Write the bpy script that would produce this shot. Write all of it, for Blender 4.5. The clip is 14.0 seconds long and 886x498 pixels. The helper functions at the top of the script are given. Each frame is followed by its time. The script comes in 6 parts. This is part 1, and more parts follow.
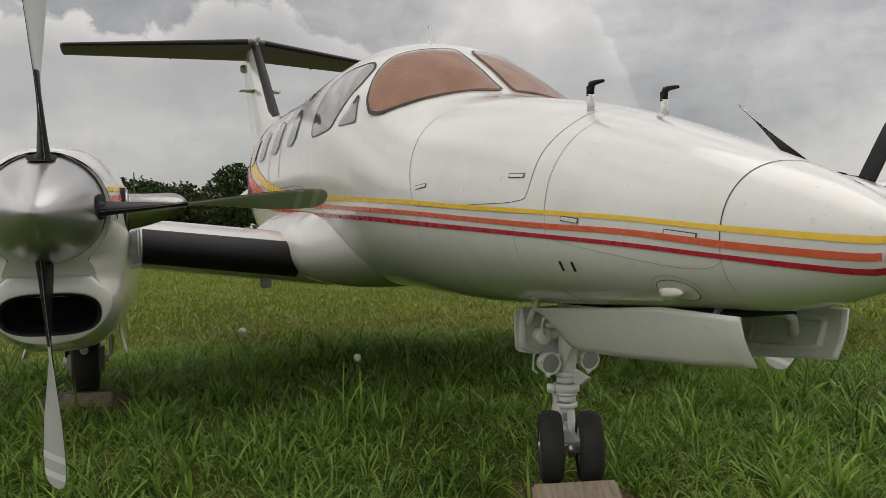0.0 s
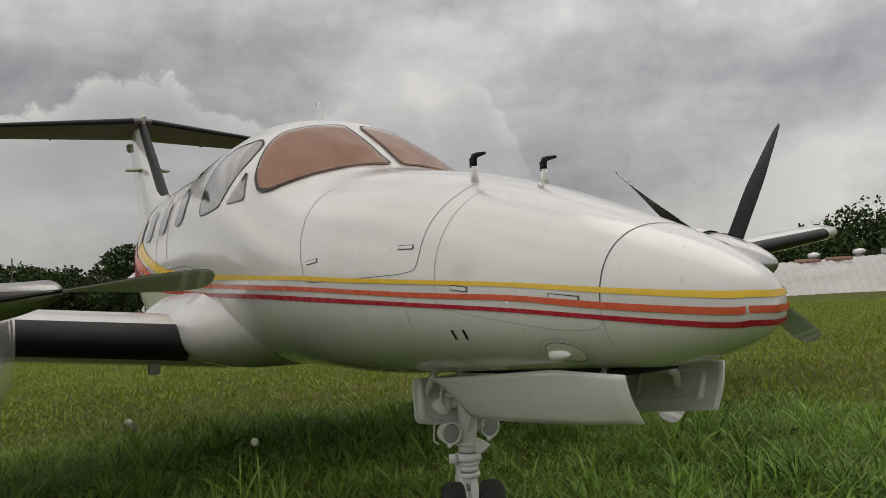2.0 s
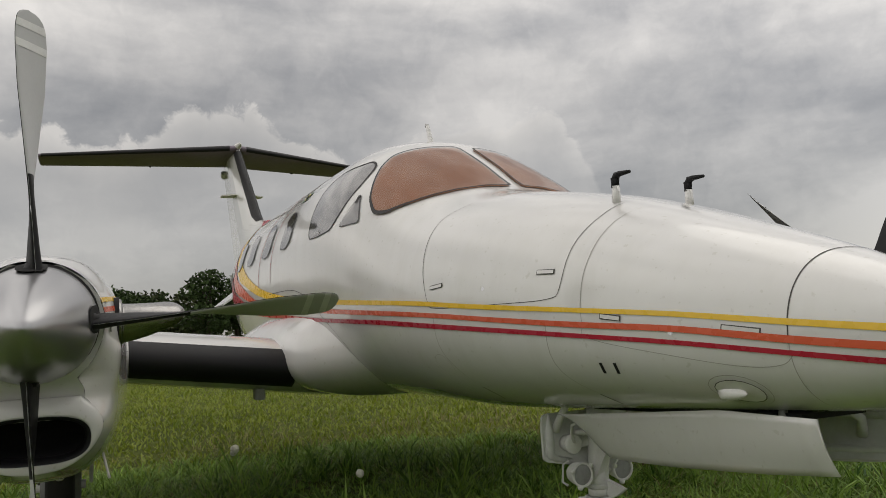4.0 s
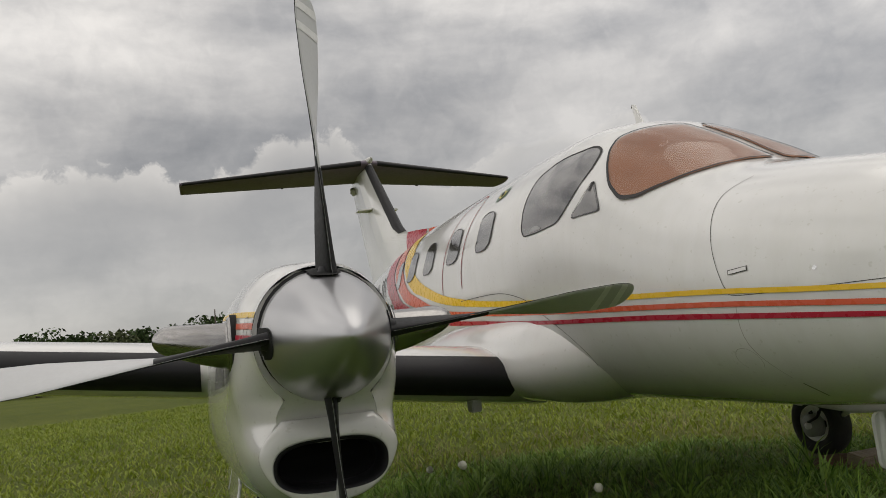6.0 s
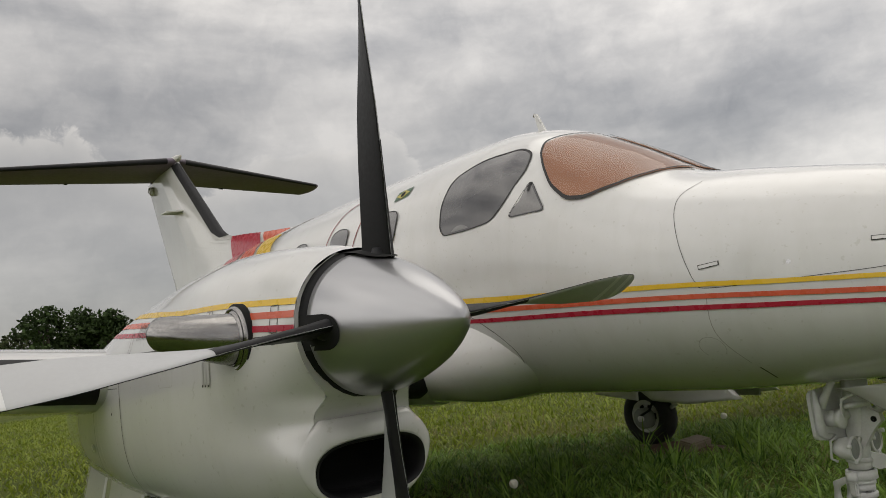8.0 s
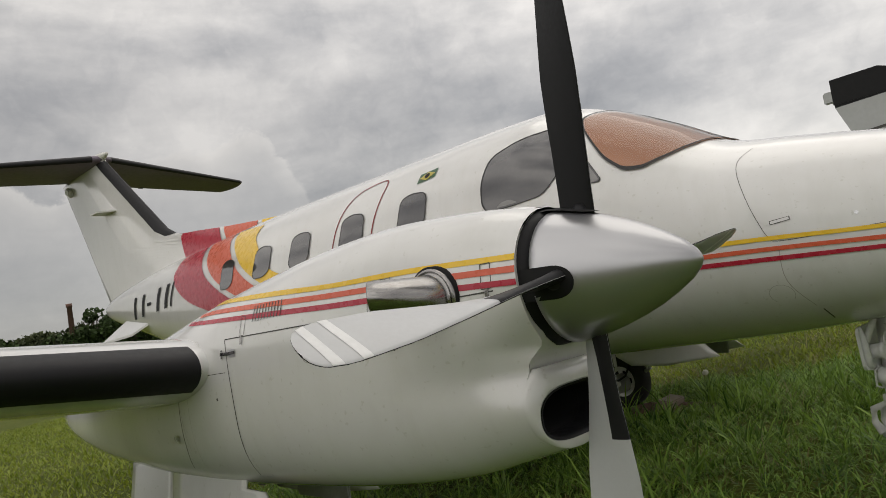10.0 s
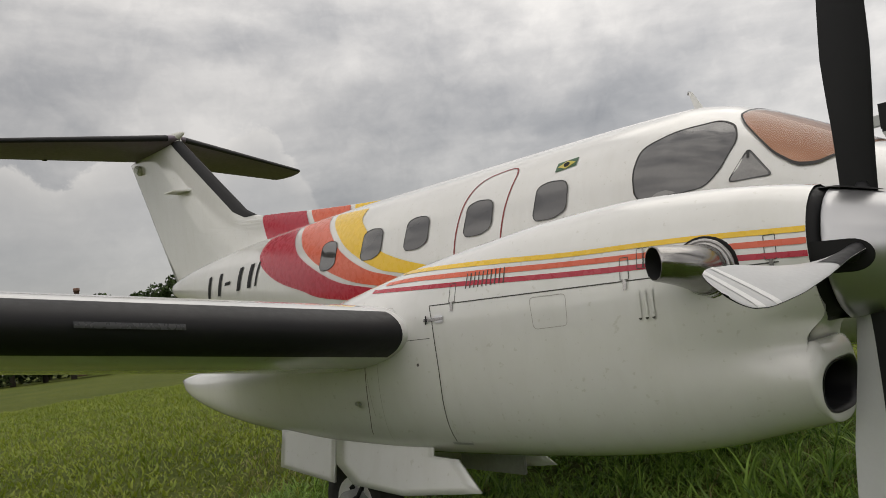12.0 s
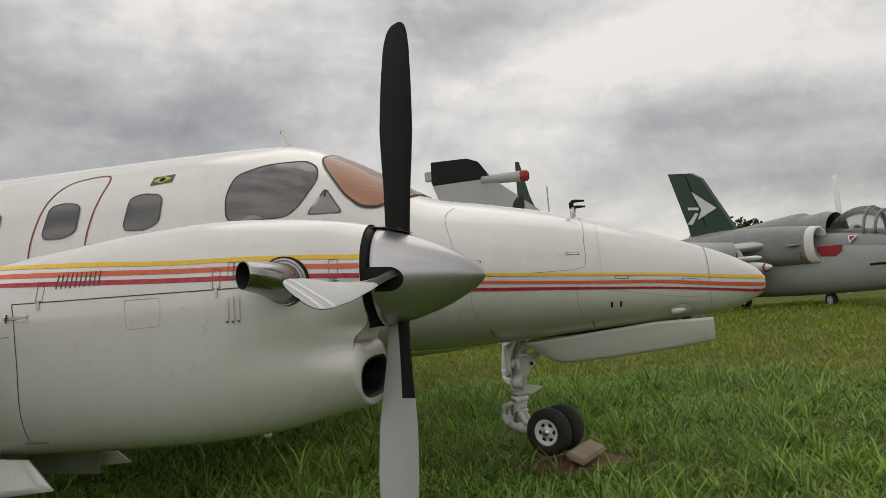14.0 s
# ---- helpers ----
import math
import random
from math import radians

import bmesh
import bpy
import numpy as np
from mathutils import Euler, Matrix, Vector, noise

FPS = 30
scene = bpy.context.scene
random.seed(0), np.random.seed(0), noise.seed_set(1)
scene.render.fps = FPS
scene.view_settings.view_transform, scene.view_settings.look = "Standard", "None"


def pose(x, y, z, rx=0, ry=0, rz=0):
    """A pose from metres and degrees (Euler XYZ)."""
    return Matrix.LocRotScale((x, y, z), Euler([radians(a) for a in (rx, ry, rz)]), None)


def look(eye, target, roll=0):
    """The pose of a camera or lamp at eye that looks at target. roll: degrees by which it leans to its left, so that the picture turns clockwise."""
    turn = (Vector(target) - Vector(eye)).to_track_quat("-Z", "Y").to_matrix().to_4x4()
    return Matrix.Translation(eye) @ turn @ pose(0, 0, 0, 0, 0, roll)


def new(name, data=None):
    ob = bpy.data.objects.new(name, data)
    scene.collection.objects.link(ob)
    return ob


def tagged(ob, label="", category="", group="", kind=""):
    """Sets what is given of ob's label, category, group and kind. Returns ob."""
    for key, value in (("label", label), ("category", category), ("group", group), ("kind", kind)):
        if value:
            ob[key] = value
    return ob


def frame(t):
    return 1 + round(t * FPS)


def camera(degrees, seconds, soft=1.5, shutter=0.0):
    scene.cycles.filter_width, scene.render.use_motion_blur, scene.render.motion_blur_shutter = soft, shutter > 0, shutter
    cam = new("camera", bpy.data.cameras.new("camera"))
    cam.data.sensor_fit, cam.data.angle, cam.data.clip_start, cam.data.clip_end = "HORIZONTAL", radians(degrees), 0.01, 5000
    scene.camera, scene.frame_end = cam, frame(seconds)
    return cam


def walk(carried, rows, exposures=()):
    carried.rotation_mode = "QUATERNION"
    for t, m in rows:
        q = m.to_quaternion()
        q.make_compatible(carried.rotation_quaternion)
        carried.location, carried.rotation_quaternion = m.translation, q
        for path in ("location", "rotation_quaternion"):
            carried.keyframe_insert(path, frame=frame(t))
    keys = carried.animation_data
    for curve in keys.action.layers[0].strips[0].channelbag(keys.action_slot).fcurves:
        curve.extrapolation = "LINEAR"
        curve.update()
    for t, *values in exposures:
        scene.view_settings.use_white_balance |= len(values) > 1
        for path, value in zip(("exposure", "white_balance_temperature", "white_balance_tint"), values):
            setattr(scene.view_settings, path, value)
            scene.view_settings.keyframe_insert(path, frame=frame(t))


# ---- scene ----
cam = camera(61.6, 14.0, soft=0.5)
PATH = [
    (0, (1.426, -2.075, 1.293), (-0.415, -1.297, 1.237), -0.7),
    (0.5, (1.437, -2.05, 1.287), (-0.376, -1.205, 1.297), -0.9),
    (1, (1.438, -2.032, 1.307), (-0.337, -1.112, 1.343), -1.7),
    (1.5, (1.446, -2.03, 1.304), (-0.291, -1.042, 1.384), -2.7),
    (2, (1.456, -2.036, 1.299), (-0.262, -1.02, 1.422), -3.6),
    (2.2, (1.458, -2.048, 1.3), (-0.256, -1.025, 1.439), -3.5),
    (4.3, (1.066, -2.249, 1.31), (-0.77, -1.488, 1.532), -1.8),
    (4.5, (1.013, -2.326, 1.3), (-0.845, -1.622, 1.529), -1.4),
    (5, (0.901, -2.532, 1.308), (-0.965, -1.855, 1.552), -1.3),
    (5.5, (0.718, -2.644, 1.309), (-1.157, -1.995, 1.564), -2.7),
    (6, (0.489, -2.815, 1.311), (-1.394, -2.191, 1.569), -5.5),
    (6.5, (0.373, -3.031, 1.306), (-1.447, -2.232, 1.533), -7.2),
    (7, (0.23, -3.184, 1.321), (-1.467, -2.144, 1.51), -8.6),
    (7.5, (0.036, -3.371, 1.33), (-1.575, -2.206, 1.553), -8.6),
    (8, (-0.079, -3.656, 1.322), (-1.664, -2.458, 1.554), -6.5),
    (8.2, (-0.122, -3.754, 1.308), (-1.697, -2.544, 1.542), -6.1),
    (10.3, (-0.812, -4.706, 1.334), (-2.156, -3.236, 1.504), -10.0),
    (10.5, (-0.893, -4.792, 1.328), (-2.256, -3.339, 1.5), -8.6),
    (11, (-1.026, -5.037, 1.329), (-2.433, -3.628, 1.513), -6.5),
    (11.5, (-1.185, -5.197, 1.315), (-2.593, -3.789, 1.497), -5.8),
    (12, (-1.376, -5.284, 1.321), (-2.745, -3.839, 1.514), -7.0),
    (12.5, (-1.397, -5.427, 1.312), (-2.384, -3.698, 1.514), -5.9),
    (13, (-1.382, -5.56, 1.309), (-1.935, -3.644, 1.466), -6.3),
    (13.5, (-1.282, -5.662, 1.294), (-1.719, -3.716, 1.441), -4.7),
    (14, (-1.17, -5.788, 1.261), (-1.576, -3.834, 1.398), -4.6),
]
walk(cam, [(t, look(eye, target, roll)) for t, eye, target, roll in PATH], [(0.0, 0.1), (0.7, 0.03), (1.5, -0.07), (2.2, -0.08), (4.5, -0.04), (8.0, -0.03), (10.4, 0.02), (12.0, 0.03), (13.0, -0.07), (14.0, -0.12)])


# ---------------------------------------------------------------- light
world = bpy.data.worlds.new("overcast_sky")
scene.world = world
world.use_nodes = True
wn, wl = world.node_tree.nodes, world.node_tree.links
wn.clear()


def wnode(kind, **values):
    n = wn.new(kind)
    for k, v in values.items():
        n.inputs[k.replace("_", " ")].default_value = v
    return n


SUN_EL, SUN_AZ = 60.0, 98.0
w_out, w_bg = wn.new("ShaderNodeOutputWorld"), wn.new("ShaderNodeBackground")
w_sky = wn.new("ShaderNodeTexSky")
w_sky.sky_type, w_sky.sun_disc = "NISHITA", False
w_sky.sun_elevation, w_sky.sun_rotation = radians(SUN_EL), radians(90 - SUN_AZ)
w_geo = wn.new("ShaderNodeTexCoord")
w_sep = wn.new("ShaderNodeSeparateXYZ")
wl.new(w_geo.outputs["Generated"], w_sep.inputs[0])


def wmath(op, a, b=None):
    n = wn.new("ShaderNodeMath")
    n.operation = op
    for i, v in enumerate((a, b)):
        if v is None:
            continue
        if isinstance(v, (int, float)):
            n.inputs[i].default_value = v
        else:
            wl.new(v, n.inputs[i])
    return n.outputs[0]


def wramp(fac, stops):
    n = wn.new("ShaderNodeValToRGB")
    while len(n.color_ramp.elements) < len(stops):
        n.color_ramp.elements.new(0.5)
    for e, (p, c) in zip(n.color_ramp.elements, stops):
        e.position, e.color = p, (c[0], c[1], c[2], 1)
    wl.new(fac, n.inputs[0])
    return n.outputs[0]


def wmix(fac, a, b, blend="MIX"):
    n = wn.new("ShaderNodeMix")
    n.data_type, n.blend_type = "RGBA", blend
    for i, v in ((0, fac), (6, a), (7, b)):
        if isinstance(v, (int, float)):
            n.inputs[i].default_value = v
        elif isinstance(v, tuple):
            n.inputs[i].default_value = (*v, 1)
        else:
            wl.new(v, n.inputs[i])
    return n.outputs[2]


# azimuth (from 150 degrees) and elevation, in degrees
w_az = wmath("MULTIPLY", wmath("ARCTAN2",
                               wmath("ADD", wmath("MULTIPLY", w_sep.outputs[0], -math.sin(radians(150))), wmath("MULTIPLY", w_sep.outputs[1], math.cos(radians(150)))),
                               wmath("ADD", wmath("MULTIPLY", w_sep.outputs[0], math.cos(radians(150))), wmath("MULTIPLY", w_sep.outputs[1], math.sin(radians(150))))), 57.2958)
w_el = wmath("MULTIPLY", wmath("ARCSINE", w_sep.outputs[2]), 57.2958)
# cloud deck: broad rolls drawn out level with the horizon, broken by puffs
w_flat = wn.new("ShaderNodeCombineXYZ")
wl.new(wmath("DIVIDE", w_az, 57.3), w_flat.inputs[0])
wl.new(wmath("DIVIDE", w_el, 21.0), w_flat.inputs[1])
w_n1 = wnode("ShaderNodeTexNoise", Scale=2.1, Detail=8.0, Roughness=0.53, Distortion=0.15)
wl.new(w_flat.outputs[0], w_n1.inputs["Vector"])


def wpuffs(scale):
    """Rounded billows: smooth cells at several sizes, 0 in the folds to 1 on the swellings."""
    n = wn.new("ShaderNodeTexVoronoi")
    n.feature, n.normalize = "SMOOTH_F1", True
    for k, v in (("Scale", scale), ("Detail", 3.0), ("Roughness", 0.55), ("Lacunarity", 2.3), ("Smoothness", 0.6)):
        n.inputs[k].default_value = v
    wl.new(w_warp.outputs[0], n.inputs["Vector"])
    return wmath("SUBTRACT", 1.0, n.outputs["Distance"])


w_wn = wnode("ShaderNodeTexNoise", Scale=12.0, Detail=5.0, Roughness=0.55)
wl.new(w_geo.outputs["Generated"], w_wn.inputs["Vector"])
w_warp = wn.new("ShaderNodeVectorMath")
w_warp.operation = "MULTIPLY_ADD"
w_warp.inputs[1].default_value = (0.1, 0.1, 0.1)
wl.new(w_wn.outputs["Color"], w_warp.inputs[0]), wl.new(w_geo.outputs["Generated"], w_warp.inputs[2])
w_puff, w_fine = wpuffs(7.0), wpuffs(19.0)
w_deck = wramp(wmath("ADD", wmath("MULTIPLY", w_n1.outputs[0], 0.66), wmath("ADD", wmath("MULTIPLY", w_puff, 0.22), wmath("MULTIPLY", w_fine, 0.12))),
               [(0.42, (0.33, 0.336, 0.346)), (0.495, (0.47, 0.474, 0.478)), (0.56, (0.64, 0.638, 0.63)), (0.65, (0.90, 0.89, 0.865))])
# the deck hangs darker behind the bank's tops
w_belt = wramp(wmath("DIVIDE", w_el, 60.0), [(0.2, (0.86, 0.86, 0.86)), (0.3, (0.9, 0.9, 0.9)), (0.38, (1.06, 1.06, 1.06)), (0.8, (1.04, 1.04, 1.04))])
w_west = wramp(wmath("ADD", wmath("DIVIDE", w_az, 120.0), 0.5), [(0.3, (0, 0, 0)), (0.45, (1, 1, 1)), (0.9, (1, 1, 1)), (1.0, (0, 0, 0))])
w_deck = wmix(w_west, w_deck, wmix(1.0, w_deck, w_belt, "MULTIPLY"))
# a heavier stretch of it low beside the bank
w_side = wramp(wmath("ADD", wmath("DIVIDE", w_az, 120.0), 0.5), [(0.2, (1, 1, 1)), (0.31, (0.66, 0.665, 0.672)), (0.4, (0.68, 0.685, 0.69)), (0.48, (1, 1, 1))])
w_deck = wmix(wramp(wmath("DIVIDE", w_el, 60.0), [(0.14, (1, 1, 1)), (0.34, (0, 0, 0))]), w_deck, wmix(1.0, w_deck, w_side, "MULTIPLY"))
# a bank of cumulus along the horizon, its tops given by azimuth
w_top = wramp(wmath("ADD", wmath("DIVIDE", w_az, 120.0), 0.5),
              [((az - 90) / 120, (el / 20,) * 3) for az, el in ((90, 1.0), (120, 1.0), (137, 3.0), (141.0, 7.0), (143.8, 12.6), (145.6, 15.9), (147.3, 16.6), (149.5, 15.0), (151.3, 15.8), (155.0, 15.5), (157.6, 14.0), (160.5, 12.6), (164.0, 13.8),
                                                               (167.0, 15.2), (169.3, 17.1), (173.0, 17.2), (175.2, 16.2), (177.2, 14.4), (180.0, 13.6), (183.0, 14.7), (186.5, 15.2), (190.5, 14.0), (200.0, 12.5), (210, 11.5))])
w_heap = wmath("SUBTRACT", wmath("ADD", wmath("MULTIPLY", w_top, 20.0), wmath("MULTIPLY", wmath("SUBTRACT", w_fine, 0.72), 7.0)), w_el)
w_heap_f = wramp(wmath("DIVIDE", w_heap, 16.0), [(0.0, (0, 0, 0)), (0.04, (1, 1, 1)), (0.22, (0.8, 0.8, 0.8)), (0.55, (0.5, 0.5, 0.5))])
# sunlit tops over greyer bases, with folds between the billows
w_fold = wmath("ADD", wmath("DIVIDE", w_heap, 11.0), wmath("MULTIPLY", wmath("SUBTRACT", 0.72, wmath("ADD", wmath("MULTIPLY", w_fine, 0.6), wmath("MULTIPLY", w_puff, 0.4))), 1.1))
w_heap_c = wramp(w_fold, [(0.0, (0.80, 0.786, 0.755)), (0.12, (0.65, 0.642, 0.62)), (0.3, (0.51, 0.508, 0.50)), (0.7, (0.44, 0.443, 0.445))])
w_flank = wramp(wmath("ADD", wmath("DIVIDE", w_az, 120.0), 0.5), [(0.425, (0, 0, 0)), (0.476, (0.88, 0.88, 0.88))])
w_low = wmix(wmath("MULTIPLY", w_heap_f, w_flank), w_deck, w_heap_c)
# the deck is thinner and brighter overhead
w_gain = wmath("ADD", wmath("MULTIPLY", wmath("POWER", wmath("MAXIMUM", w_sep.outputs[2], 0.0), 1.5), 0.2), 0.87)
# thinner, brighter cloud round the hidden sun
w_dot = wn.new("ShaderNodeVectorMath")
w_dot.operation = "DOT_PRODUCT"
wl.new(w_geo.outputs["Generated"], w_dot.inputs[0])
w_dot.inputs[1].default_value = (math.cos(radians(SUN_AZ)) * math.cos(radians(SUN_EL)), math.sin(radians(SUN_AZ)) * math.cos(radians(SUN_EL)), math.sin(radians(SUN_EL)))
w_gain = wmath("MULTIPLY", w_gain, wmath("ADD", wmath("MULTIPLY", wmath("POWER", wmath("MAXIMUM", w_dot.outputs["Value"], 0.0), 2.0), 0.3), 0.85))
# unseen brightening low in the south, added to light the starboard sides
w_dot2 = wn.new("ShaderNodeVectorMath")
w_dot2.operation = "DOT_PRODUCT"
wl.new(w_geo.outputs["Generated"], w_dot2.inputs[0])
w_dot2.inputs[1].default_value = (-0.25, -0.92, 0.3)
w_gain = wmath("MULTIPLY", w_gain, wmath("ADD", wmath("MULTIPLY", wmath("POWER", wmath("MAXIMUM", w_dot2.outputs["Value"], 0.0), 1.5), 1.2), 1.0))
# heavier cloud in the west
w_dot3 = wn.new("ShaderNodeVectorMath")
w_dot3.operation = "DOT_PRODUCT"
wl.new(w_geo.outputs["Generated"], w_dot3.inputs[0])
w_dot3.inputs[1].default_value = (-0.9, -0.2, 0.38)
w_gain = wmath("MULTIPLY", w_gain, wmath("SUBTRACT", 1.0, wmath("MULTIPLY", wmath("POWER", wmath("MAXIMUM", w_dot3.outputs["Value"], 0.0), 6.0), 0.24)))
wl.new(wmix(1.0, w_low, (1.04, 1.0, 0.962), "MULTIPLY"), w_bg.inputs[0])
w_sky_bg = wnode("ShaderNodeBackground", Strength=0.012)
wl.new(w_sky.outputs[0], w_sky_bg.inputs[0])
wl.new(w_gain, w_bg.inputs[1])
w_add = wn.new("ShaderNodeAddShader")
wl.new(w_bg.outputs[0], w_add.inputs[0])
wl.new(w_sky_bg.outputs[0], w_add.inputs[1])
wl.new(w_add.outputs[0], w_out.inputs[0])

sun = new("sun", bpy.data.lights.new("sun", "SUN"))
sun.data.energy, sun.data.angle, sun.data.color = 0.5, radians(48), (1.0, 0.95, 0.86)
sun.matrix_world = look((0, 0, 0), (-1.0 * math.cos(radians(SUN_AZ)) * math.cos(radians(SUN_EL)),
                                    -math.sin(radians(SUN_AZ)) * math.cos(radians(SUN_EL)), -math.sin(radians(SUN_EL))))

# ---------------------------------------------------------------- materials


def material(name, base, rough=0.5, metal=0.0, vary=0.0, scale=6.0, dark=None, bump=0.0, bump_scale=60.0, coat=0.0, spec=0.5, island=0.0, stretch=None, fine=0.0):
    """A paint, metal or cloth: base colour that drifts towards 'dark' at two scales, with fine relief."""
    m = bpy.data.materials.new(name)
    m.use_nodes = True
    n, l = m.node_tree.nodes, m.node_tree.links
    p = n["Principled BSDF"]
    p.inputs["Base Color"].default_value = (*base, 1)
    p.inputs["Roughness"].default_value, p.inputs["Metallic"].default_value = rough, metal
    p.inputs["Coat Weight"].default_value, p.inputs["Coat Roughness"].default_value = coat, 0.06
    p.inputs["Specular IOR Level"].default_value = spec
    co = n.new("ShaderNodeTexCoord")
    mp = n.new("ShaderNodeMapping")
    l.new(co.outputs["Object"], mp.inputs[0])
    if stretch:
        mp.inputs["Scale"].default_value = stretch
    if vary > 0:
        a, b = n.new("ShaderNodeTexNoise"), n.new("ShaderNodeTexNoise")
        a.inputs["Scale"].default_value, a.inputs["Detail"].default_value = scale, 5
        b.inputs["Scale"].default_value, b.inputs["Detail"].default_value = scale * 9, 4
        l.new(mp.outputs[0], a.inputs["Vector"]), l.new(mp.outputs[0], b.inputs["Vector"])
        s = n.new("ShaderNodeMath")
        s.operation = "MULTIPLY_ADD"
        s.inputs[1].default_value = 0.6
        l.new(a.outputs[0], s.inputs[0])
        t = n.new("ShaderNodeMath")
        t.operation = "MULTIPLY"
        t.inputs[1].default_value = 0.4
        l.new(b.outputs[0], t.inputs[0]), l.new(t.outputs[0], s.inputs[2])
        r = n.new("ShaderNodeMapRange")
        r.inputs[1].default_value, r.inputs[2].default_value, r.inputs[4].default_value = 0.38, 0.68, vary
        l.new(s.outputs[0], r.inputs[0])
        x = n.new("ShaderNodeMix")
        x.data_type = "RGBA"
        x.inputs[6].default_value = (*base, 1)
        x.inputs[7].default_value = (*(dark or [c * 0.6 for c in base]), 1)
        l.new(r.outputs[0], x.inputs[0])
        last = x.outputs[2]
        if island > 0:
            g = n.new("ShaderNodeNewGeometry")
            hsv = n.new("ShaderNodeHueSaturation")
            mr = n.new("ShaderNodeMapRange")
            mr.inputs[3].default_value, mr.inputs[4].default_value = 1 - island, 1 + island
            l.new(g.outputs["Random Per Island"], mr.inputs[0])
            l.new(mr.outputs[0], hsv.inputs["Value"]), l.new(last, hsv.inputs["Color"])
            last = hsv.outputs[0]
        l.new(last, p.inputs["Base Color"])
        rr = n.new("ShaderNodeMapRange")
        rr.inputs[3].default_value, rr.inputs[4].default_value = rough * 0.8, min(rough * 1.3 + 0.03, 1)
        l.new(b.outputs[0], rr.inputs[0]), l.new(rr.outputs[0], p.inputs["Roughness"])
    if bump > 0:
        c, q = n.new("ShaderNodeTexNoise"), n.new("ShaderNodeBump")
        c.inputs["Scale"].default_value, c.inputs["Detail"].default_value = bump_scale, 4
        q.inputs["Strength"].default_value, q.inputs["Distance"].default_value = bump, 0.01
        l.new(mp.outputs[0], c.inputs["Vector"]), l.new(c.outputs[0], q.inputs["Height"]), l.new(q.outputs[0], p.inputs["Normal"])
    return m


WHITE = material("white_aircraft_paint", (0.68, 0.675, 0.66), 0.2, vary=0.5, scale=1.3, dark=(0.62, 0.61, 0.58), bump=0.03, bump_scale=2.2, coat=0.8)


def streaked(m, amount, low=(0.52, 0.51, 0.46)):
    """Faint rain streaks and specks of dirt over a paint."""
    n, l = m.node_tree.nodes, m.node_tree.links
    p = n["Principled BSDF"]
    src = p.inputs["Base Color"].links[0].from_socket
    co, mp = n.new("ShaderNodeTexCoord"), n.new("ShaderNodeMapping")
    mp.inputs["Scale"].default_value = (6, 3, 1.1)
    l.new(co.outputs["Object"], mp.inputs[0])
    a, b = n.new("ShaderNodeTexNoise"), n.new("ShaderNodeTexNoise")
    a.inputs["Scale"].default_value, a.inputs["Detail"].default_value, a.inputs["Roughness"].default_value = 1.0, 6, 0.65
    b.inputs["Scale"].default_value, b.inputs["Detail"].default_value = 38, 2
    l.new(mp.outputs[0], a.inputs["Vector"]), l.new(co.outputs["Object"], b.inputs["Vector"])
    r, q, s = n.new("ShaderNodeMapRange"), n.new("ShaderNodeMapRange"), n.new("ShaderNodeMath")
    r.inputs[1].default_value, r.inputs[2].default_value, r.inputs[4].default_value = 0.5, 0.8, amount
    q.inputs[1].default_value, q.inputs[2].default_value, q.inputs[4].default_value = 0.655, 0.735, amount * 1.8
    l.new(a.outputs[0], r.inputs[0]), l.new(b.outputs[0], q.inputs[0])
    s.operation = "MAXIMUM"
    l.new(r.outputs[0], s.inputs[0]), l.new(q.outputs[0], s.inputs[1])
    x = n.new("ShaderNodeMix")
    x.data_type = "RGBA"
    x.inputs[7].default_value = (*low, 1)
    l.new(s.outputs[0], x.inputs[0]), l.new(src, x.inputs[6]), l.new(x.outputs[2], p.inputs["Base Color"])
    return m


streaked(WHITE, 0.3)
WHITE_DULL = material("weathered_white_paint", (0.72, 0.715, 0.68), 0.42, vary=0.6, scale=3.0, dark=(0.5, 0.49, 0.45), bump=0.05, bump_scale=30)
# tailplane: underside shade put into the colour, mauve against green bounce
TAIL_SHADE = material("shaded_tailplane_tone", (0.150, 0.120, 0.158), 0.5, vary=0.5, scale=2.0, dark=(0.12, 0.096, 0.108))
YELLOW = material("yellow_stripe_paint", (0.78, 0.50, 0.03), 0.25, vary=0.15, scale=2, coat=0.15, spec=0.35, dark=(0.72, 0.46, 0.04))
ORANGE = material("orange_stripe_paint", (0.64, 0.115, 0.055), 0.25, vary=0.15, scale=2, coat=0.15, spec=0.35, dark=(0.6, 0.14, 0.08))
RED = material("red_stripe_paint", (0.42, 0.022, 0.045), 0.25, vary=0.15, scale=2, coat=0.15, spec=0.35, dark=(0.38, 0.028, 0.045))
RUBBER = material("black_deicer_rubber", (0.012, 0.012, 0.014), 0.45, vary=0.6, scale=3, dark=(0.02, 0.019, 0.019), spec=0.25, bump=0.08, bump_scale=25)
LAMP_DARK = material("dark_light_cover", (0.055, 0.055, 0.06), 0.25, vary=0.3, scale=6)
BLACK = material("matt_black_paint", (0.007, 0.007, 0.008), 0.5, vary=0.5, scale=8, dark=(0.013, 0.013, 0.013), spec=0.22)
# black for the shade inside holes, ducts and bays, and for exhaust soot
VOID = material("hole_shade_and_soot_black", (0.004, 0.004, 0.004), 0.9)
SEAM = material("panel_gap", (0.07, 0.066, 0.06), 0.8)
SEAM_SOFT = material("faint_panel_joint", (0.36, 0.35, 0.32), 0.7)
TYRE = material("tyre_rubber", (0.016, 0.016, 0.016), 0.75, vary=0.6, scale=9, dark=(0.04, 0.036, 0.03), bump=0.1, bump_scale=60)
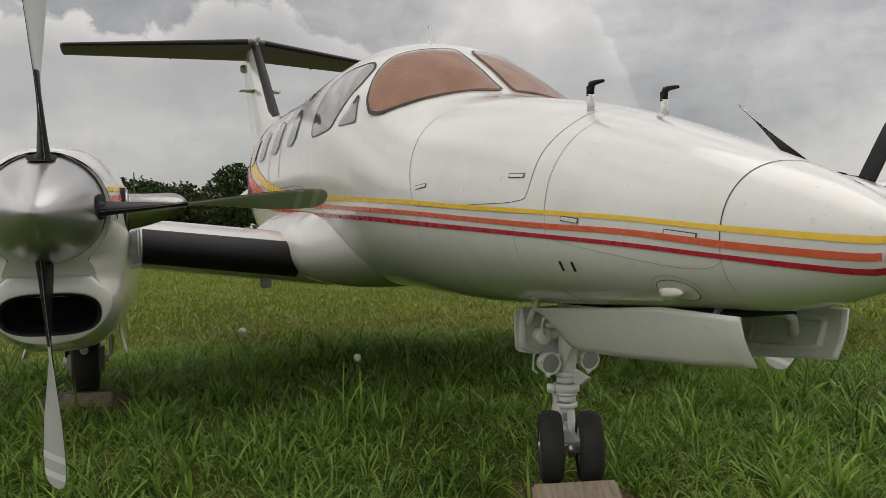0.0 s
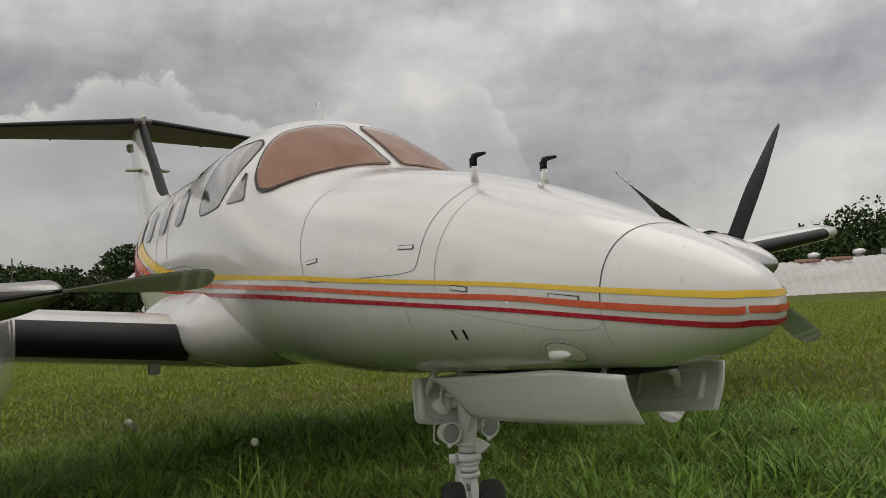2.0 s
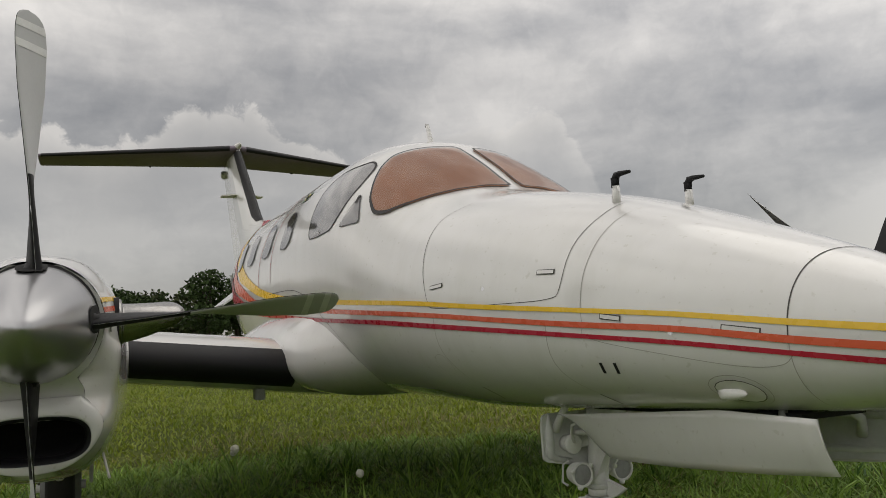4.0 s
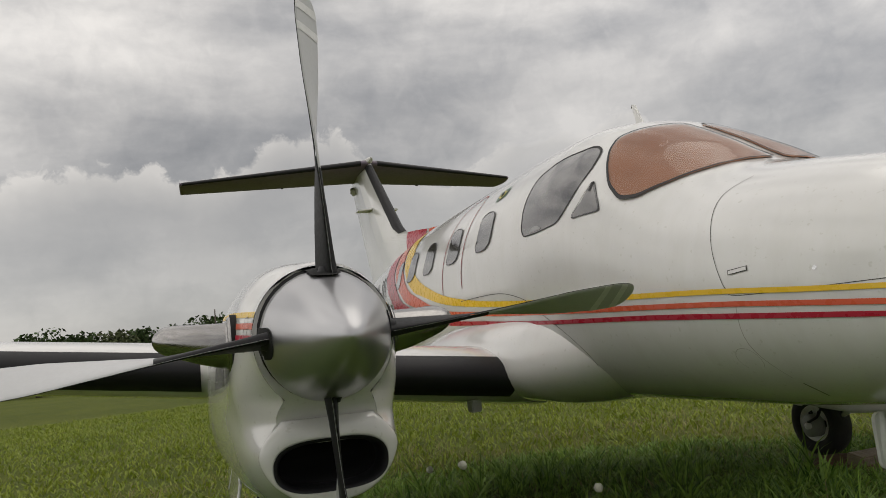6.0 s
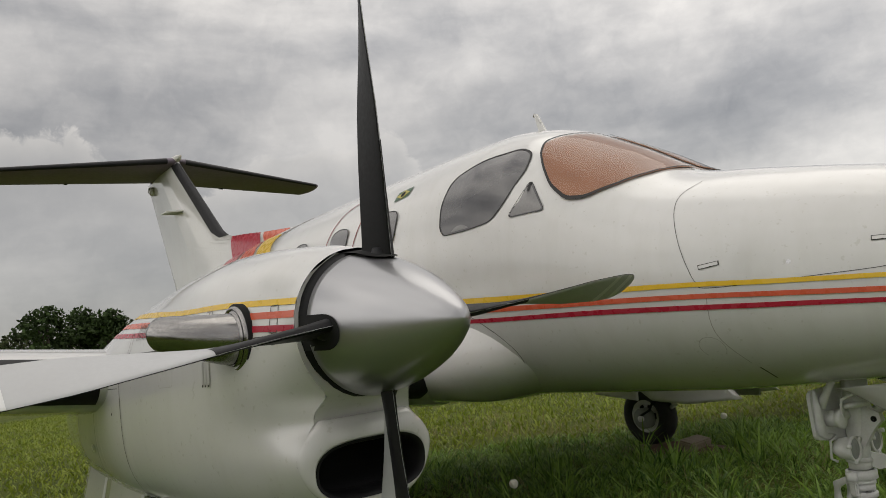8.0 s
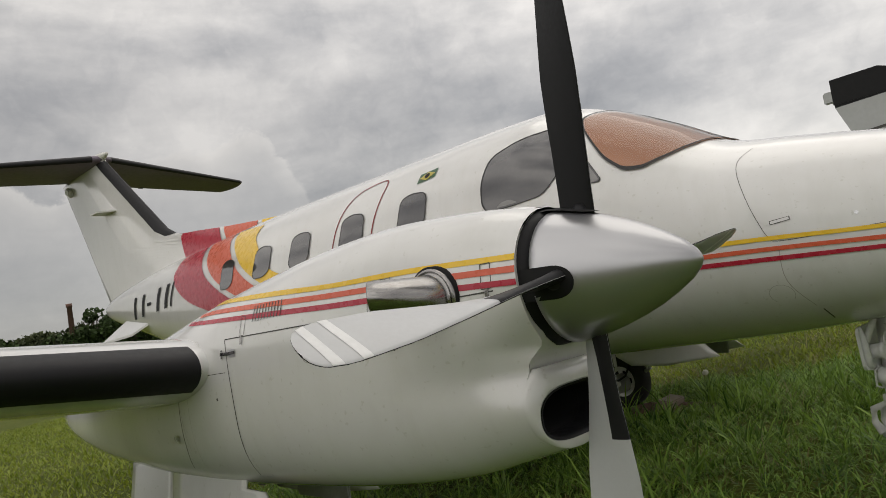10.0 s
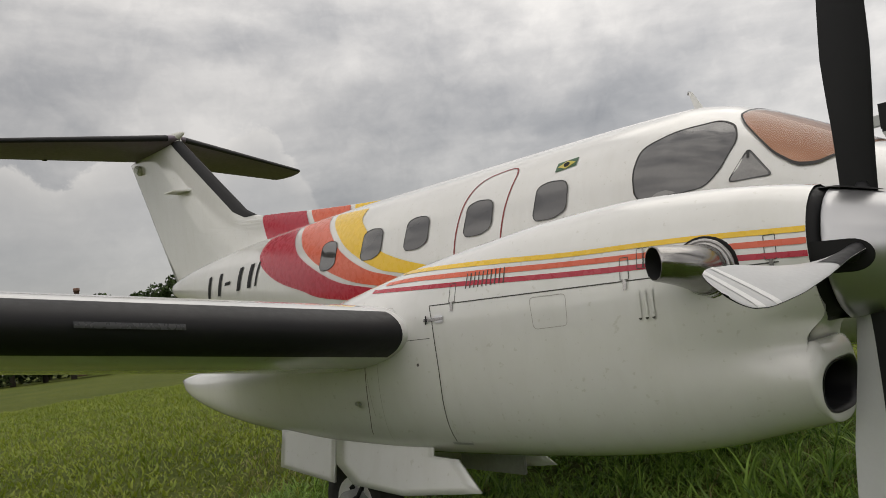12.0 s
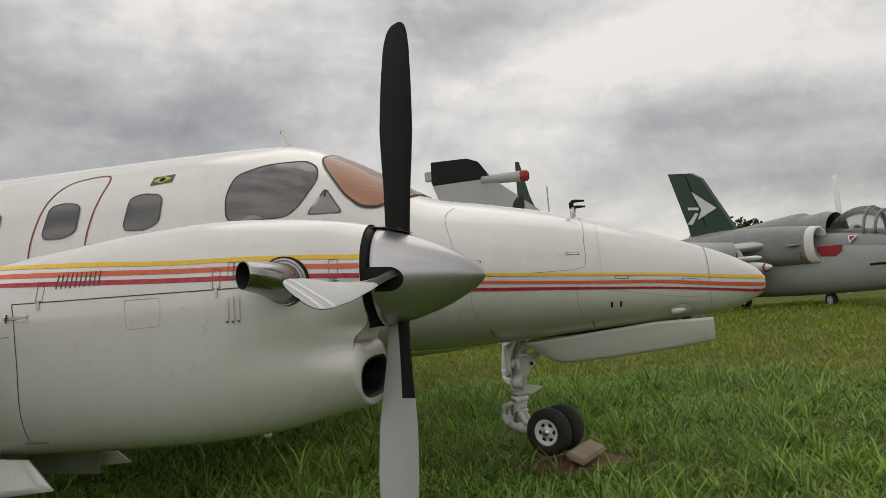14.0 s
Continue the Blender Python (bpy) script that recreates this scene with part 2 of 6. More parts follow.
ALU = material("brushed_aluminium", (0.62, 0.62, 0.63), 0.3, 1.0, vary=0.3, scale=4, dark=(0.5, 0.5, 0.52), bump=0.02, bump_scale=90)
SPIN = material("satin_spinner_metal", (0.43, 0.43, 0.44), 0.29, 0.85)
STEEL = material("heat_stained_steel", (0.33, 0.325, 0.32), 0.2, 1.0, vary=0.6, scale=5.0, dark=(0.25, 0.235, 0.22))
GEAR = material("white_gear_paint", (0.80, 0.80, 0.79), 0.35, vary=0.5, scale=12, dark=(0.6, 0.58, 0.54), bump=0.05, bump_scale=50)
GREY_IN = material("grey_primer", (0.34, 0.345, 0.34), 0.45, vary=0.6, scale=6, dark=(0.2, 0.2, 0.19))
LINER = material("pale_grey_liner", (0.66, 0.67, 0.66), 0.35, vary=0.6, scale=5, dark=(0.5, 0.5, 0.48))
BLADE_GREY = material("light_grey_blade_paint", (0.52, 0.525, 0.53), 0.38, vary=0.3, scale=8, dark=(0.44, 0.44, 0.44))
BLADE_WHITE = material("white_blade_band", (0.78, 0.78, 0.77), 0.4, vary=0.3, scale=8)
WIN = material("smoked_window", (0.05, 0.048, 0.05), 0.08, vary=0.4, scale=4, dark=(0.075, 0.07, 0.07), coat=1.0)
WIN_PALE = material("pale_window_blind", (0.18, 0.175, 0.17), 0.2, vary=0.6, scale=9, dark=(0.1, 0.095, 0.09), coat=1.0)
SHADE = material("copper_sunshade_film", (0.47, 0.245, 0.145), 0.3, 0.45, vary=0.6, scale=0.8, dark=(0.36, 0.18, 0.11), bump=0.6, bump_scale=2.6, coat=0.3, stretch=(1.0, 2.4, 1.6))
GASKET = material("window_seal", (0.014, 0.013, 0.013), 0.6)
FLAG_G = material("flag_green", (0.02, 0.085, 0.03), 0.3)
FLAG_Y = material("flag_yellow", (0.5, 0.42, 0.06), 0.3)
DIRT = material("red_bare_soil", (0.14, 0.075, 0.042), 0.95, vary=0.8, scale=5, dark=(0.11, 0.06, 0.035), bump=0.7, bump_scale=30)
WOOD = material("weathered_timber", (0.38, 0.31, 0.23), 0.85, vary=0.9, scale=7, dark=(0.18, 0.14, 0.10), bump=0.4, bump_scale=30, stretch=(1, 6, 6))


def glass_material(name, tint):
    m = bpy.data.materials.new(name)
    m.use_nodes = True
    n, l = m.node_tree.nodes, m.node_tree.links
    n.clear()
    out, mix = n.new("ShaderNodeOutputMaterial"), n.new("ShaderNodeMixShader")
    clear, gloss, fr = n.new("ShaderNodeBsdfTransparent"), n.new("ShaderNodeBsdfGlossy"), n.new("ShaderNodeFresnel")
    clear.inputs[0].default_value = (*tint, 1)
    gloss.inputs["Roughness"].default_value = 0.03
    fr.inputs[0].default_value = 1.33
    l.new(fr.outputs[0], mix.inputs[0]), l.new(clear.outputs[0], mix.inputs[1]), l.new(gloss.outputs[0], mix.inputs[2])
    l.new(mix.outputs[0], out.inputs[0])
    return m


GLASS = glass_material("clear_pane", (0.95, 0.95, 0.95))
CANOPY = glass_material("scratched_canopy", (0.8, 0.82, 0.82))

# ---------------------------------------------------------------- building helpers


def mesh_of(name, verts, faces, smooth=True):
    me = bpy.data.meshes.new(name)
    me.from_pydata([tuple(v) for v in verts], [], faces)
    me.validate()
    if smooth:
        me.polygons.foreach_set("use_smooth", [True] * len(me.polygons))
    me.update()
    return me


def part(name, data, mat, parent=None, label="", pos=None):
    """Links a mesh or bmesh as one object under a thing or a part."""
    if isinstance(data, bmesh.types.BMesh):
        me = bpy.data.meshes.new(name)
        data.to_mesh(me)
        data.free()
        data = me
    for m in mat if isinstance(mat, (list, tuple)) else (mat,):
        data.materials.append(m)
    ob = new(name, data)
    if parent is not None:
        ob.parent = parent
    if pos is not None:
        ob.matrix_basis = pos
    if label:
        tagged(ob, label)
    return ob


def thing(name, label, category, group="", kind="", at=(0, 0, 0)):
    ob = new(name)
    ob.location = at
    ob.empty_display_size = 0.1
    return tagged(ob, label, category, group, kind)


def grid(rows, close_v=False, caps=(False, False)):
    """Vertices and faces of a sheet given as rows of points."""
    n = len(rows[0])
    verts = [p for r in rows for p in r]
    faces = []
    for i in range(len(rows) - 1):
        for j in range(n if close_v else n - 1):
            k = (j + 1) % n
            faces.append((i * n + j, i * n + k, (i + 1) * n + k, (i + 1) * n + j))
    if caps[0]:
        faces.append(tuple(range(n - 1, -1, -1)))
    if caps[1]:
        faces.append(tuple((len(rows) - 1) * n + j for j in range(n)))
    return verts, faces


def sheet(name, rows, mat, parent, close_v=False, caps=(False, False), label="", smooth=True):
    v, f = grid(rows, close_v, caps)
    me = mesh_of(name, v, f, smooth)
    bm = bmesh.new()
    bm.from_mesh(me)
    bpy.data.meshes.remove(me)
    bmesh.ops.recalc_face_normals(bm, faces=bm.faces)
    return part(name, bm, mat, parent, label)


def outward(fn, u, v, inside):
    """Unit normal of the skin fn(u, v), pointing away from the point 'inside'."""
    e = 0.004
    p = fn(u, v)
    n = (fn(u + e, v) - fn(u - e, v)).cross(fn(u, v + e) - fn(u, v - e))
    if n.length < 1e-9:
        return (p - inside).normalized()
    n.normalize()
    return n if n.dot(p - inside) > 0 else -n


def rounded(points, r=0.3, steps=5):
    """A closed outline with its corners rounded; r: share of the shorter side that a corner takes."""
    out, n = [], len(points)
    for i in range(n):
        a, b, c = Vector(points[i - 1]), Vector(points[i]), Vector(points[(i + 1) % n])
        d = min((a - b).length, (c - b).length) * r
        p, q = b + (a - b).normalized() * d, b + (c - b).normalized() * d
        for s in range(steps + 1):
            t = s / steps
            out.append((1 - t) ** 2 * p + 2 * t * (1 - t) * b + t * t * q)
    return out


def patch(name, fn, outline, lift, mat, parent, inside, rings=6, label="", shrink=1.0, ring_only=None):
    """A sheet that follows the skin fn(u, v) inside a closed outline, 'lift' metres proud of it."""
    c = sum((Vector(p) for p in outline), Vector((0, 0))) / len(outline)
    lo = ring_only if ring_only else 0.0
    rows = []
    for k in range(rings + 1):
        s = (lo + (1 - lo) * k / rings) * shrink
        row = []
        for p in outline:
            q = c + (Vector(p) - c) * max(s, 1e-3)
            row.append(fn(q[0], q[1]) + outward(fn, q[0], q[1], inside(q[0])) * lift)
        rows.append(row)
    return sheet(name, rows, mat, parent, close_v=True, label=label)


def dense(line, step=0.06):
    out = [Vector(line[0])]
    for a, b in zip(line, line[1:]):
        a, b = Vector(a), Vector(b)
        n = max(1, int((b - a).length / step))
        out += [a + (b - a) * (k + 1) / n for k in range(n)]
    return out


def smooth_line(points, per=8):
    """Catmull-Rom through the points."""
    ps = [Vector(p) for p in points]
    ps = [2 * ps[0] - ps[1]] + ps + [2 * ps[-1] - ps[-2]]
    out = []
    for i in range(1, len(ps) - 2):
        for k in range(per):
            t = k / per
            a, b, c, d = ps[i - 1 : i + 3]
            out.append(0.5 * (2 * b + (c - a) * t + (2 * a - 5 * b + 4 * c - d) * t * t + (3 * b - a - 3 * c + d) * t**3))
    return out + [ps[-2]]


def smooth_line3(keys, per):
    """Catmull-Rom through tuples of any length."""
    ks = [np.array(k, float) for k in keys]
    ks = [2 * ks[0] - ks[1]] + ks + [2 * ks[-1] - ks[-2]]
    out = []
    for a, b, c, d in zip(ks, ks[1:], ks[2:], ks[3:]):
        for k in range(per):
            t = k / per
            out.append(0.5 * (2 * b + (c - a) * t + (2 * a - 5 * b + 4 * c - d) * t * t + (3 * b - a - 3 * c + d) * t**3))
    return out + [ks[-2]]


def band(name, fn, line_a, line_b, lift, mat, parent, inside, across=3, label=""):
    """A painted band between two lines on a skin; both lines have as many points."""
    rows = []
    for a, b in zip(line_a, line_b):
        rows.append([fn(*(a + (b - a) * k / across)) + outward(fn, *(a + (b - a) * k / across), inside(a[0])) * lift for k in range(across + 1)])
    return sheet(name, rows, mat, parent, label=label)


def seam(name, fn, line, width, mat, parent, inside, lift=0.0015, closed=False):
    """A panel joint: a narrow dark strip along a line on a skin."""
    pts = dense(list(line) + ([line[0]] if closed else []), 0.05)
    rows = []
    for i, p in enumerate(pts):
        a, b = pts[max(i - 1, 0)], pts[min(i + 1, len(pts) - 1)]
        d = fn(*b) - fn(*a)
        n = outward(fn, p[0], p[1], inside(p[0]))
        s = n.cross(d)
        if s.length < 1e-9:
            continue
        s.normalize()
        q = fn(*p) + n * lift
        rows.append([q - s * width / 2, q + s * width / 2])
    return sheet(name, rows, mat, parent)


def revolve(name, profile, mat, parent, axis="X", segs=32, at=(0, 0, 0), label="", smooth=True):
    """A turned shape: profile of (along, radius) about an axis through 'at'."""
    rows = []
    for s, r in profile:
        row = []
        for k in range(segs):
            c, d = r * math.cos(2 * math.pi * k / segs), r * math.sin(2 * math.pi * k / segs)
            v = {"X": (s, c, d), "Y": (c, s, d), "Z": (c, d, s)}[axis]
            row.append(Vector(v) + Vector(at))
        rows.append(row)
    return sheet(name, rows, mat, parent, close_v=True, label=label, smooth=smooth)


def tube(name, points, radius, mat, parent, segs=10, label="", caps=True):
    """A round bar along points; radius: one number or one for each point."""
    pts = [Vector(p) for p in points]
    rows, up = [], Vector((0.13, 0.27, 0.95))
    for i, p in enumerate(pts):
        d = (pts[min(i + 1, len(pts) - 1)] - pts[max(i - 1, 0)]).normalized()
        a = d.cross(up)
        if a.length < 0.05:
            a = d.cross(Vector((1, 0, 0)))
        a.normalize()
        b = d.cross(a)
        r = radius[i] if isinstance(radius, (list, tuple)) else radius
        rows.append([p + r * (math.cos(2 * math.pi * k / segs) * a + math.sin(2 * math.pi * k / segs) * b) for k in range(segs)])
    return sheet(name, rows, mat, parent, close_v=True, caps=(caps, caps), label=label)


def block(name, size, at, mat, parent, bevel=0.01, turn=(0, 0, 0), label="", segs=2):
    bm = bmesh.new()
    bmesh.ops.create_cube(bm, size=1)
    bmesh.ops.scale(bm, vec=size, verts=bm.verts)
    if bevel > 0:
        bmesh.ops.bevel(bm, geom=bm.edges[:], offset=bevel, segments=segs, affect="EDGES")
    bmesh.ops.transform(bm, matrix=pose(*at, *turn), verts=bm.verts)
    return part(name, bm, mat, parent, label)


def plate(name, outline, mat, parent, thick, place, label="", bevel=0.0):
    """A flat plate: outline of (u, v), made solid by 'thick' and laid out by place(u, v, w)."""
    n = len(outline)
    rows = [[place(u, v, w) for u, v in outline] for w in (-thick / 2, thick / 2)]
    return sheet(name, rows, mat, parent, close_v=True, caps=(True, True), label=label, smooth=False)


# ---------------------------------------------------------------- shapes of the aircraft
# fuselage stations: x, top, bottom, height of greatest width, half width
FUS = [(0.0, 1.2, 1.2, 1.2, 0.0), (-0.02, 1.268, 1.145, 1.2, 0.08), (-0.06, 1.315, 1.112, 1.21, 0.13),
       (-0.1, 1.345, 1.09, 1.215, 0.165), (-0.25, 1.43, 1.035, 1.225, 0.25), (-0.41, 1.5, 1.0, 1.235, 0.32),
       (-0.77, 1.635, 0.97, 1.26, 0.44), (-1.18, 1.775, 0.945, 1.3, 0.55), (-1.5, 1.868, 0.925, 1.34, 0.63),
       (-2.0, 1.978, 0.89, 1.41, 0.74), (-2.37, 2.055, 0.873, 1.48, 0.8), (-2.8, 2.3, 0.868, 1.6, 0.845),
       (-3.08, 2.455, 0.865, 1.68, 0.865), (-3.32, 2.563, 0.862, 1.73, 0.877), (-3.6, 2.618, 0.86, 1.755, 0.886),
       (-4.2, 2.636, 0.86, 1.76, 0.89), (-6.4, 2.642, 0.865, 1.76, 0.885), (-7.3, 2.642, 0.98, 1.8, 0.8),
       (-8.3, 2.63, 1.18, 1.9, 0.64), (-9.5, 2.6, 1.48, 2.02, 0.45), (-10.8, 2.52, 1.84, 2.18, 0.26),
       (-11.9, 2.36, 2.16, 2.27, 0.09), (-12.05, 2.28, 2.26, 2.27, 0.012)]


SPLINE_MEMO = {}


def spline(table, x):
    """Smooth, overshoot-free value of a station table at x; stations run from the front backwards."""
    key = (id(table), round(float(x), 6))
    if key in SPLINE_MEMO:
        return SPLINE_MEMO[key]
    rows = np.array(table)
    xs = -rows[:, 0]
    u = min(max(-x, xs[0]), xs[-1])
    i = int(min(max(np.searchsorted(xs, u, side="right") - 1, 0), len(xs) - 2))
    h = np.diff(xs)
    d = np.diff(rows[:, 1:], axis=0) / h[:, None]

    def slope(k):
        if k == 0 or k == len(xs) - 1:
            return d[0] if k == 0 else d[-1]
        a, b = d[k - 1], d[k]
        return np.where(a * b > 0, 2 * a * b / np.where(a + b == 0, 1, a + b), 0)

    s = (u - xs[i]) / h[i]
    m0, m1 = slope(i) * h[i], slope(i + 1) * h[i]
    p0, p1 = rows[i, 1:], rows[i + 1, 1:]
    SPLINE_MEMO[key] = got = (2 * s**3 - 3 * s**2 + 1) * p0 + (s**3 - 2 * s**2 + s) * m0 + (3 * s**2 - 2 * s**3) * p1 + (s**3 - s**2) * m1
    return got


def fus_point(x, a):
    """Point of the fuselage skin at station x; a in degrees: 0 bottom, 90 starboard side, 180 top, past 180 port."""
    top, bot, mid, half = spline(FUS, x)
    c, s = -math.cos(radians(a)), math.sin(radians(a))
    e = 2 / 2.25
    up = (top - mid) if c > 0 else (mid - bot)
    return Vector((x, -half * math.copysign(abs(s) ** e, s), mid + up * math.copysign(abs(c) ** e, c)))


def fus_side(x, z, side=-1):
    """Point of the fuselage skin at station x and height z, on the starboard (-1) or port (1) side."""
    top, bot, mid, half = spline(FUS, x)
    r = (z - mid) / max((top - mid) if z > mid else (mid - bot), 1e-6)
    return Vector((x, side * half * max(1 - min(abs(r), 1) ** 2.25, 0) ** (1 / 2.25), min(max(z, bot), top)))


# nacelle stations: x, top, bottom, half width, waist
NAC = [(-2.2, 1.645, 0.815, 0.29, 0.035), (-2.37, 1.68, 0.775, 0.312, 0.03), (-2.66, 1.716, 0.708, 0.338, 0.012),
       (-2.96, 1.733, 0.672, 0.355, 0.0), (-3.3, 1.722, 0.652, 0.372, 0.0), (-3.7, 1.685, 0.645, 0.385, 0.0),
       (-4.15, 1.63, 0.645, 0.41, 0.0), (-4.8, 1.52, 0.67, 0.4, 0.0), (-5.4, 1.4, 0.71, 0.33, 0.0),
       (-5.9, 1.3, 0.76, 0.27, 0.0), (-6.5, 1.19, 0.86, 0.18, 0.0), (-6.95, 1.14, 0.98, 0.09, 0.0), (-7.15, 1.11, 1.07, 0.015, 0.0)]
NAC_Y = 2.4


def nac_half(x, z):
    """Half width of the nacelle at station x and height z."""
    top, bot, half, waist = spline(NAC, x)
    r = (z - (top + bot) / 2) / ((top - bot) / 2)
    n = 2.6
    wide = max(half * max(1 - min(abs(r), 1) ** n, 0) ** (1 / n) - waist * math.exp(-(((z - 1.09) / 0.09) ** 2)), 0)
    # in front the skin draws in to a round lip behind the spinner, and below it to the chin of the intake
    if x > -2.5:
        q = min((x + 2.5) / 0.275, 1.0)
        q = q * q * (3 - 2 * q) * (0.35 + 0.65 * q)
        if z > 1.12:
            lip = 0.254 * math.sqrt(max(1 - ((z - 1.4) / (max(top - 1.4, 0.2) if z > 1.4 else 0.28)) ** 2, 0))
        else:
            lip = max(wide - 0.012, 0) * math.sqrt(max(1 - (max(z - 0.96, 0) / 0.16) ** 2, 0))
        lip = max(lip, 0.16 * math.exp(-(((z - 1.12) / 0.12) ** 4)))
        wide += (min(lip, wide) - wide) * q
    return wide


def nac_side(x, z, side, face=-1):
    """Point of a nacelle's skin; side: which nacelle, face: -1 outboard-starboard face, 1 the other."""
    return Vector((x, side * NAC_Y + face * nac_half(x, z), z))


# ---------------------------------------------------------------- ground
rng = np.random.default_rng(7)


def ground_height(x, y):
    """Gentle unevenness of the meadow, flat under the wheels."""
    far = min(math.hypot(x + 3, y) / 25, 1.0)
    return (0.05 * noise.noise(Vector((x * 0.35, y * 0.35, 0.3))) + 0.12 * far * noise.noise(Vector((x * 0.06, y * 0.06, 4.1)))) - 0.01 + 0.28 * math.exp(-((x - 4) ** 2 + (y - 16) ** 2) / 50)


def grass_ground_material():
    m = bpy.data.materials.new("meadow_ground")
    m.use_nodes = True
    n, l = m.node_tree.nodes, m.node_tree.links
    p = n["Principled BSDF"]
    p.inputs["Roughness"].default_value = 0.9
    p.inputs["Specular IOR Level"].default_value = 0.15
    co = n.new("ShaderNodeTexCoord")
    noises = []
    for scale, detail in ((0.16, 4), (1.6, 5), (28, 4)):
        t = n.new("ShaderNodeTexNoise")
        t.inputs["Scale"].default_value, t.inputs["Detail"].default_value = scale, detail
        l.new(co.outputs["Object"], t.inputs["Vector"])
        noises.append(t)
    ramps = []
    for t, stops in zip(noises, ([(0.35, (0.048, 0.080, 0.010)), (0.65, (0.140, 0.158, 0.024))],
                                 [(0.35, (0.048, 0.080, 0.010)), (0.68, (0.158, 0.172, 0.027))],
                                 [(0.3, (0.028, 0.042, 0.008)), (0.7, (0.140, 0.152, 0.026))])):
        r = n.new("ShaderNodeValToRGB")
        for e, (q, c) in zip(r.color_ramp.elements, stops):
            e.position, e.color = q, (*c, 1)
        l.new(t.outputs[0], r.inputs[0])
        ramps.append(r.outputs[0])
    last = ramps[0]
    for r, f in zip(ramps[1:], (0.5, 0.45)):
        x = n.new("ShaderNodeMix")
        x.data_type = "RGBA"
        x.inputs[0].default_value = f
        l.new(last, x.inputs[6]), l.new(r, x.inputs[7])
        last = x.outputs[2]
    l.new(last, p.inputs["Base Color"])
    b = n.new("ShaderNodeBump")
    b.inputs["Strength"].default_value, b.inputs["Distance"].default_value = 0.9, 0.06
    l.new(noises[2].outputs[0], b.inputs["Height"]), l.new(b.outputs[0], p.inputs["Normal"])
    return m


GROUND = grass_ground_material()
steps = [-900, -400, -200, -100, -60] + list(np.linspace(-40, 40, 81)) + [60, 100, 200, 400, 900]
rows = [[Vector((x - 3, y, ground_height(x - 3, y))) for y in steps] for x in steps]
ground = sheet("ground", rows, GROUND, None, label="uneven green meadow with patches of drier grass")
tagged(ground, category="ground", kind="structure")

# ---------------------------------------------------------------- the aircraft
plane = thing("twin_propeller_airplane", "white twin-propeller airplane with yellow, orange and red stripes on grass", "airplane")


def axis_in(x):
    top, bot, mid, half = spline(FUS, x)
    return Vector((x, 0, mid))


# fuselage skin
xs = [0, -0.004, -0.012] + [-0.02 - 0.02 * k for k in range(5)] + list(np.arange(-0.14, -3.8, -0.04)) + list(np.arange(-3.8, -12.05, -0.1)) + [-12.05]
rows = [[fus_point(x, 360 * k / 96) for k in range(96)] for x in xs]
fuselage = sheet("fuselage", rows, WHITE, plane, close_v=True, caps=(False, True))


def stbd(x, z):
    return fus_side(x, z, -1)


def port(x, z):
    return fus_side(x, z, 1)


def crown(x, y):
    """Upper skin at station x and offset y."""
    top, bot, mid, half = spline(FUS, x)
    r = min(abs(y) / max(half, 1e-6), 1)
    return Vector((x, y, mid + (top - mid) * max(1 - r**2.25, 0) ** (1 / 2.25)))


# paint: three bands that sweep up behind the cabin
V2 = lambda pts: [Vector(p) for p in pts]
BANDS = [
    ("yellow_band", YELLOW,
     [(-6.80, 2.50), (-6.755, 2.378), (-6.6, 2.25), (-6.4, 2.06), (-6.22, 1.96), (-5.87, 1.84), (-5.3, 1.705), (-4.5, 1.602), (-3.5, 1.525), (-2.27, 1.449), (-1.75, 1.406), (-1.17, 1.361), (-0.78, 1.33), (-0.41, 1.29), (-0.09, 1.258), (-0.035, 1.2545)],
     [(-7.42, 2.55), (-7.275, 2.42), (-7.09, 2.28), (-6.84, 2.10), (-6.39, 1.866), (-6.11, 1.79), (-5.4, 1.65), (-4.5, 1.56), (-3.5, 1.493), (-2.27, 1.426), (-1.75, 1.385), (-1.17, 1.343), (-0.78, 1.312), (-0.41, 1.271), (-0.09, 1.236), (-0.035, 1.233)]),
    ("orange_band", ORANGE,
     [(-7.55, 2.56), (-7.41, 2.446), (-7.225, 2.3), (-6.95, 2.09), (-6.57, 1.888), (-6.23, 1.785), (-5.5, 1.61), (-4.5, 1.525), (-3.55, 1.466), (-2.57, 1.413), (-2.07, 1.381), (-1.62, 1.344), (-1.17, 1.309), (-0.78, 1.283), (-0.41, 1.241), (-0.09, 1.2085), (-0.035, 1.2075)],
     [(-8.07, 2.55), (-7.86, 2.336), (-7.69, 2.2), (-7.41, 2.04), (-6.99, 1.863), (-6.54, 1.738), (-5.5, 1.57), (-4.5, 1.492), (-3.55, 1.437), (-2.57, 1.388), (-2.07, 1.359), (-1.62, 1.323), (-1.17, 1.288), (-0.78, 1.262), (-0.41, 1.218), (-0.09, 1.186), (-0.035, 1.186)]),
    ("red_band", RED,
     [(-8.2, 2.55), (-8.0, 2.327), (-7.82, 2.18), (-7.47, 2.0), (-7.05, 1.826), (-6.59, 1.722), (-5.5, 1.53), (-4.5, 1.455), (-3.6, 1.404), (-2.59, 1.364), (-1.75, 1.309), (-1.17, 1.266), (-0.78, 1.236), (-0.41, 1.198), (-0.1, 1.1645), (-0.035, 1.165)],
     [(-8.84, 2.53), (-8.87, 2.318), (-8.68, 2.144), (-8.29, 1.96), (-7.77, 1.814), (-7.21, 1.674), (-5.6, 1.49), (-4.5, 1.43), (-3.6, 1.38), (-2.59, 1.339), (-1.75, 1.288), (-1.17, 1.249), (-0.78, 1.22), (-0.41, 1.182), (-0.1, 1.146), (-0.035, 1.147)]),
]
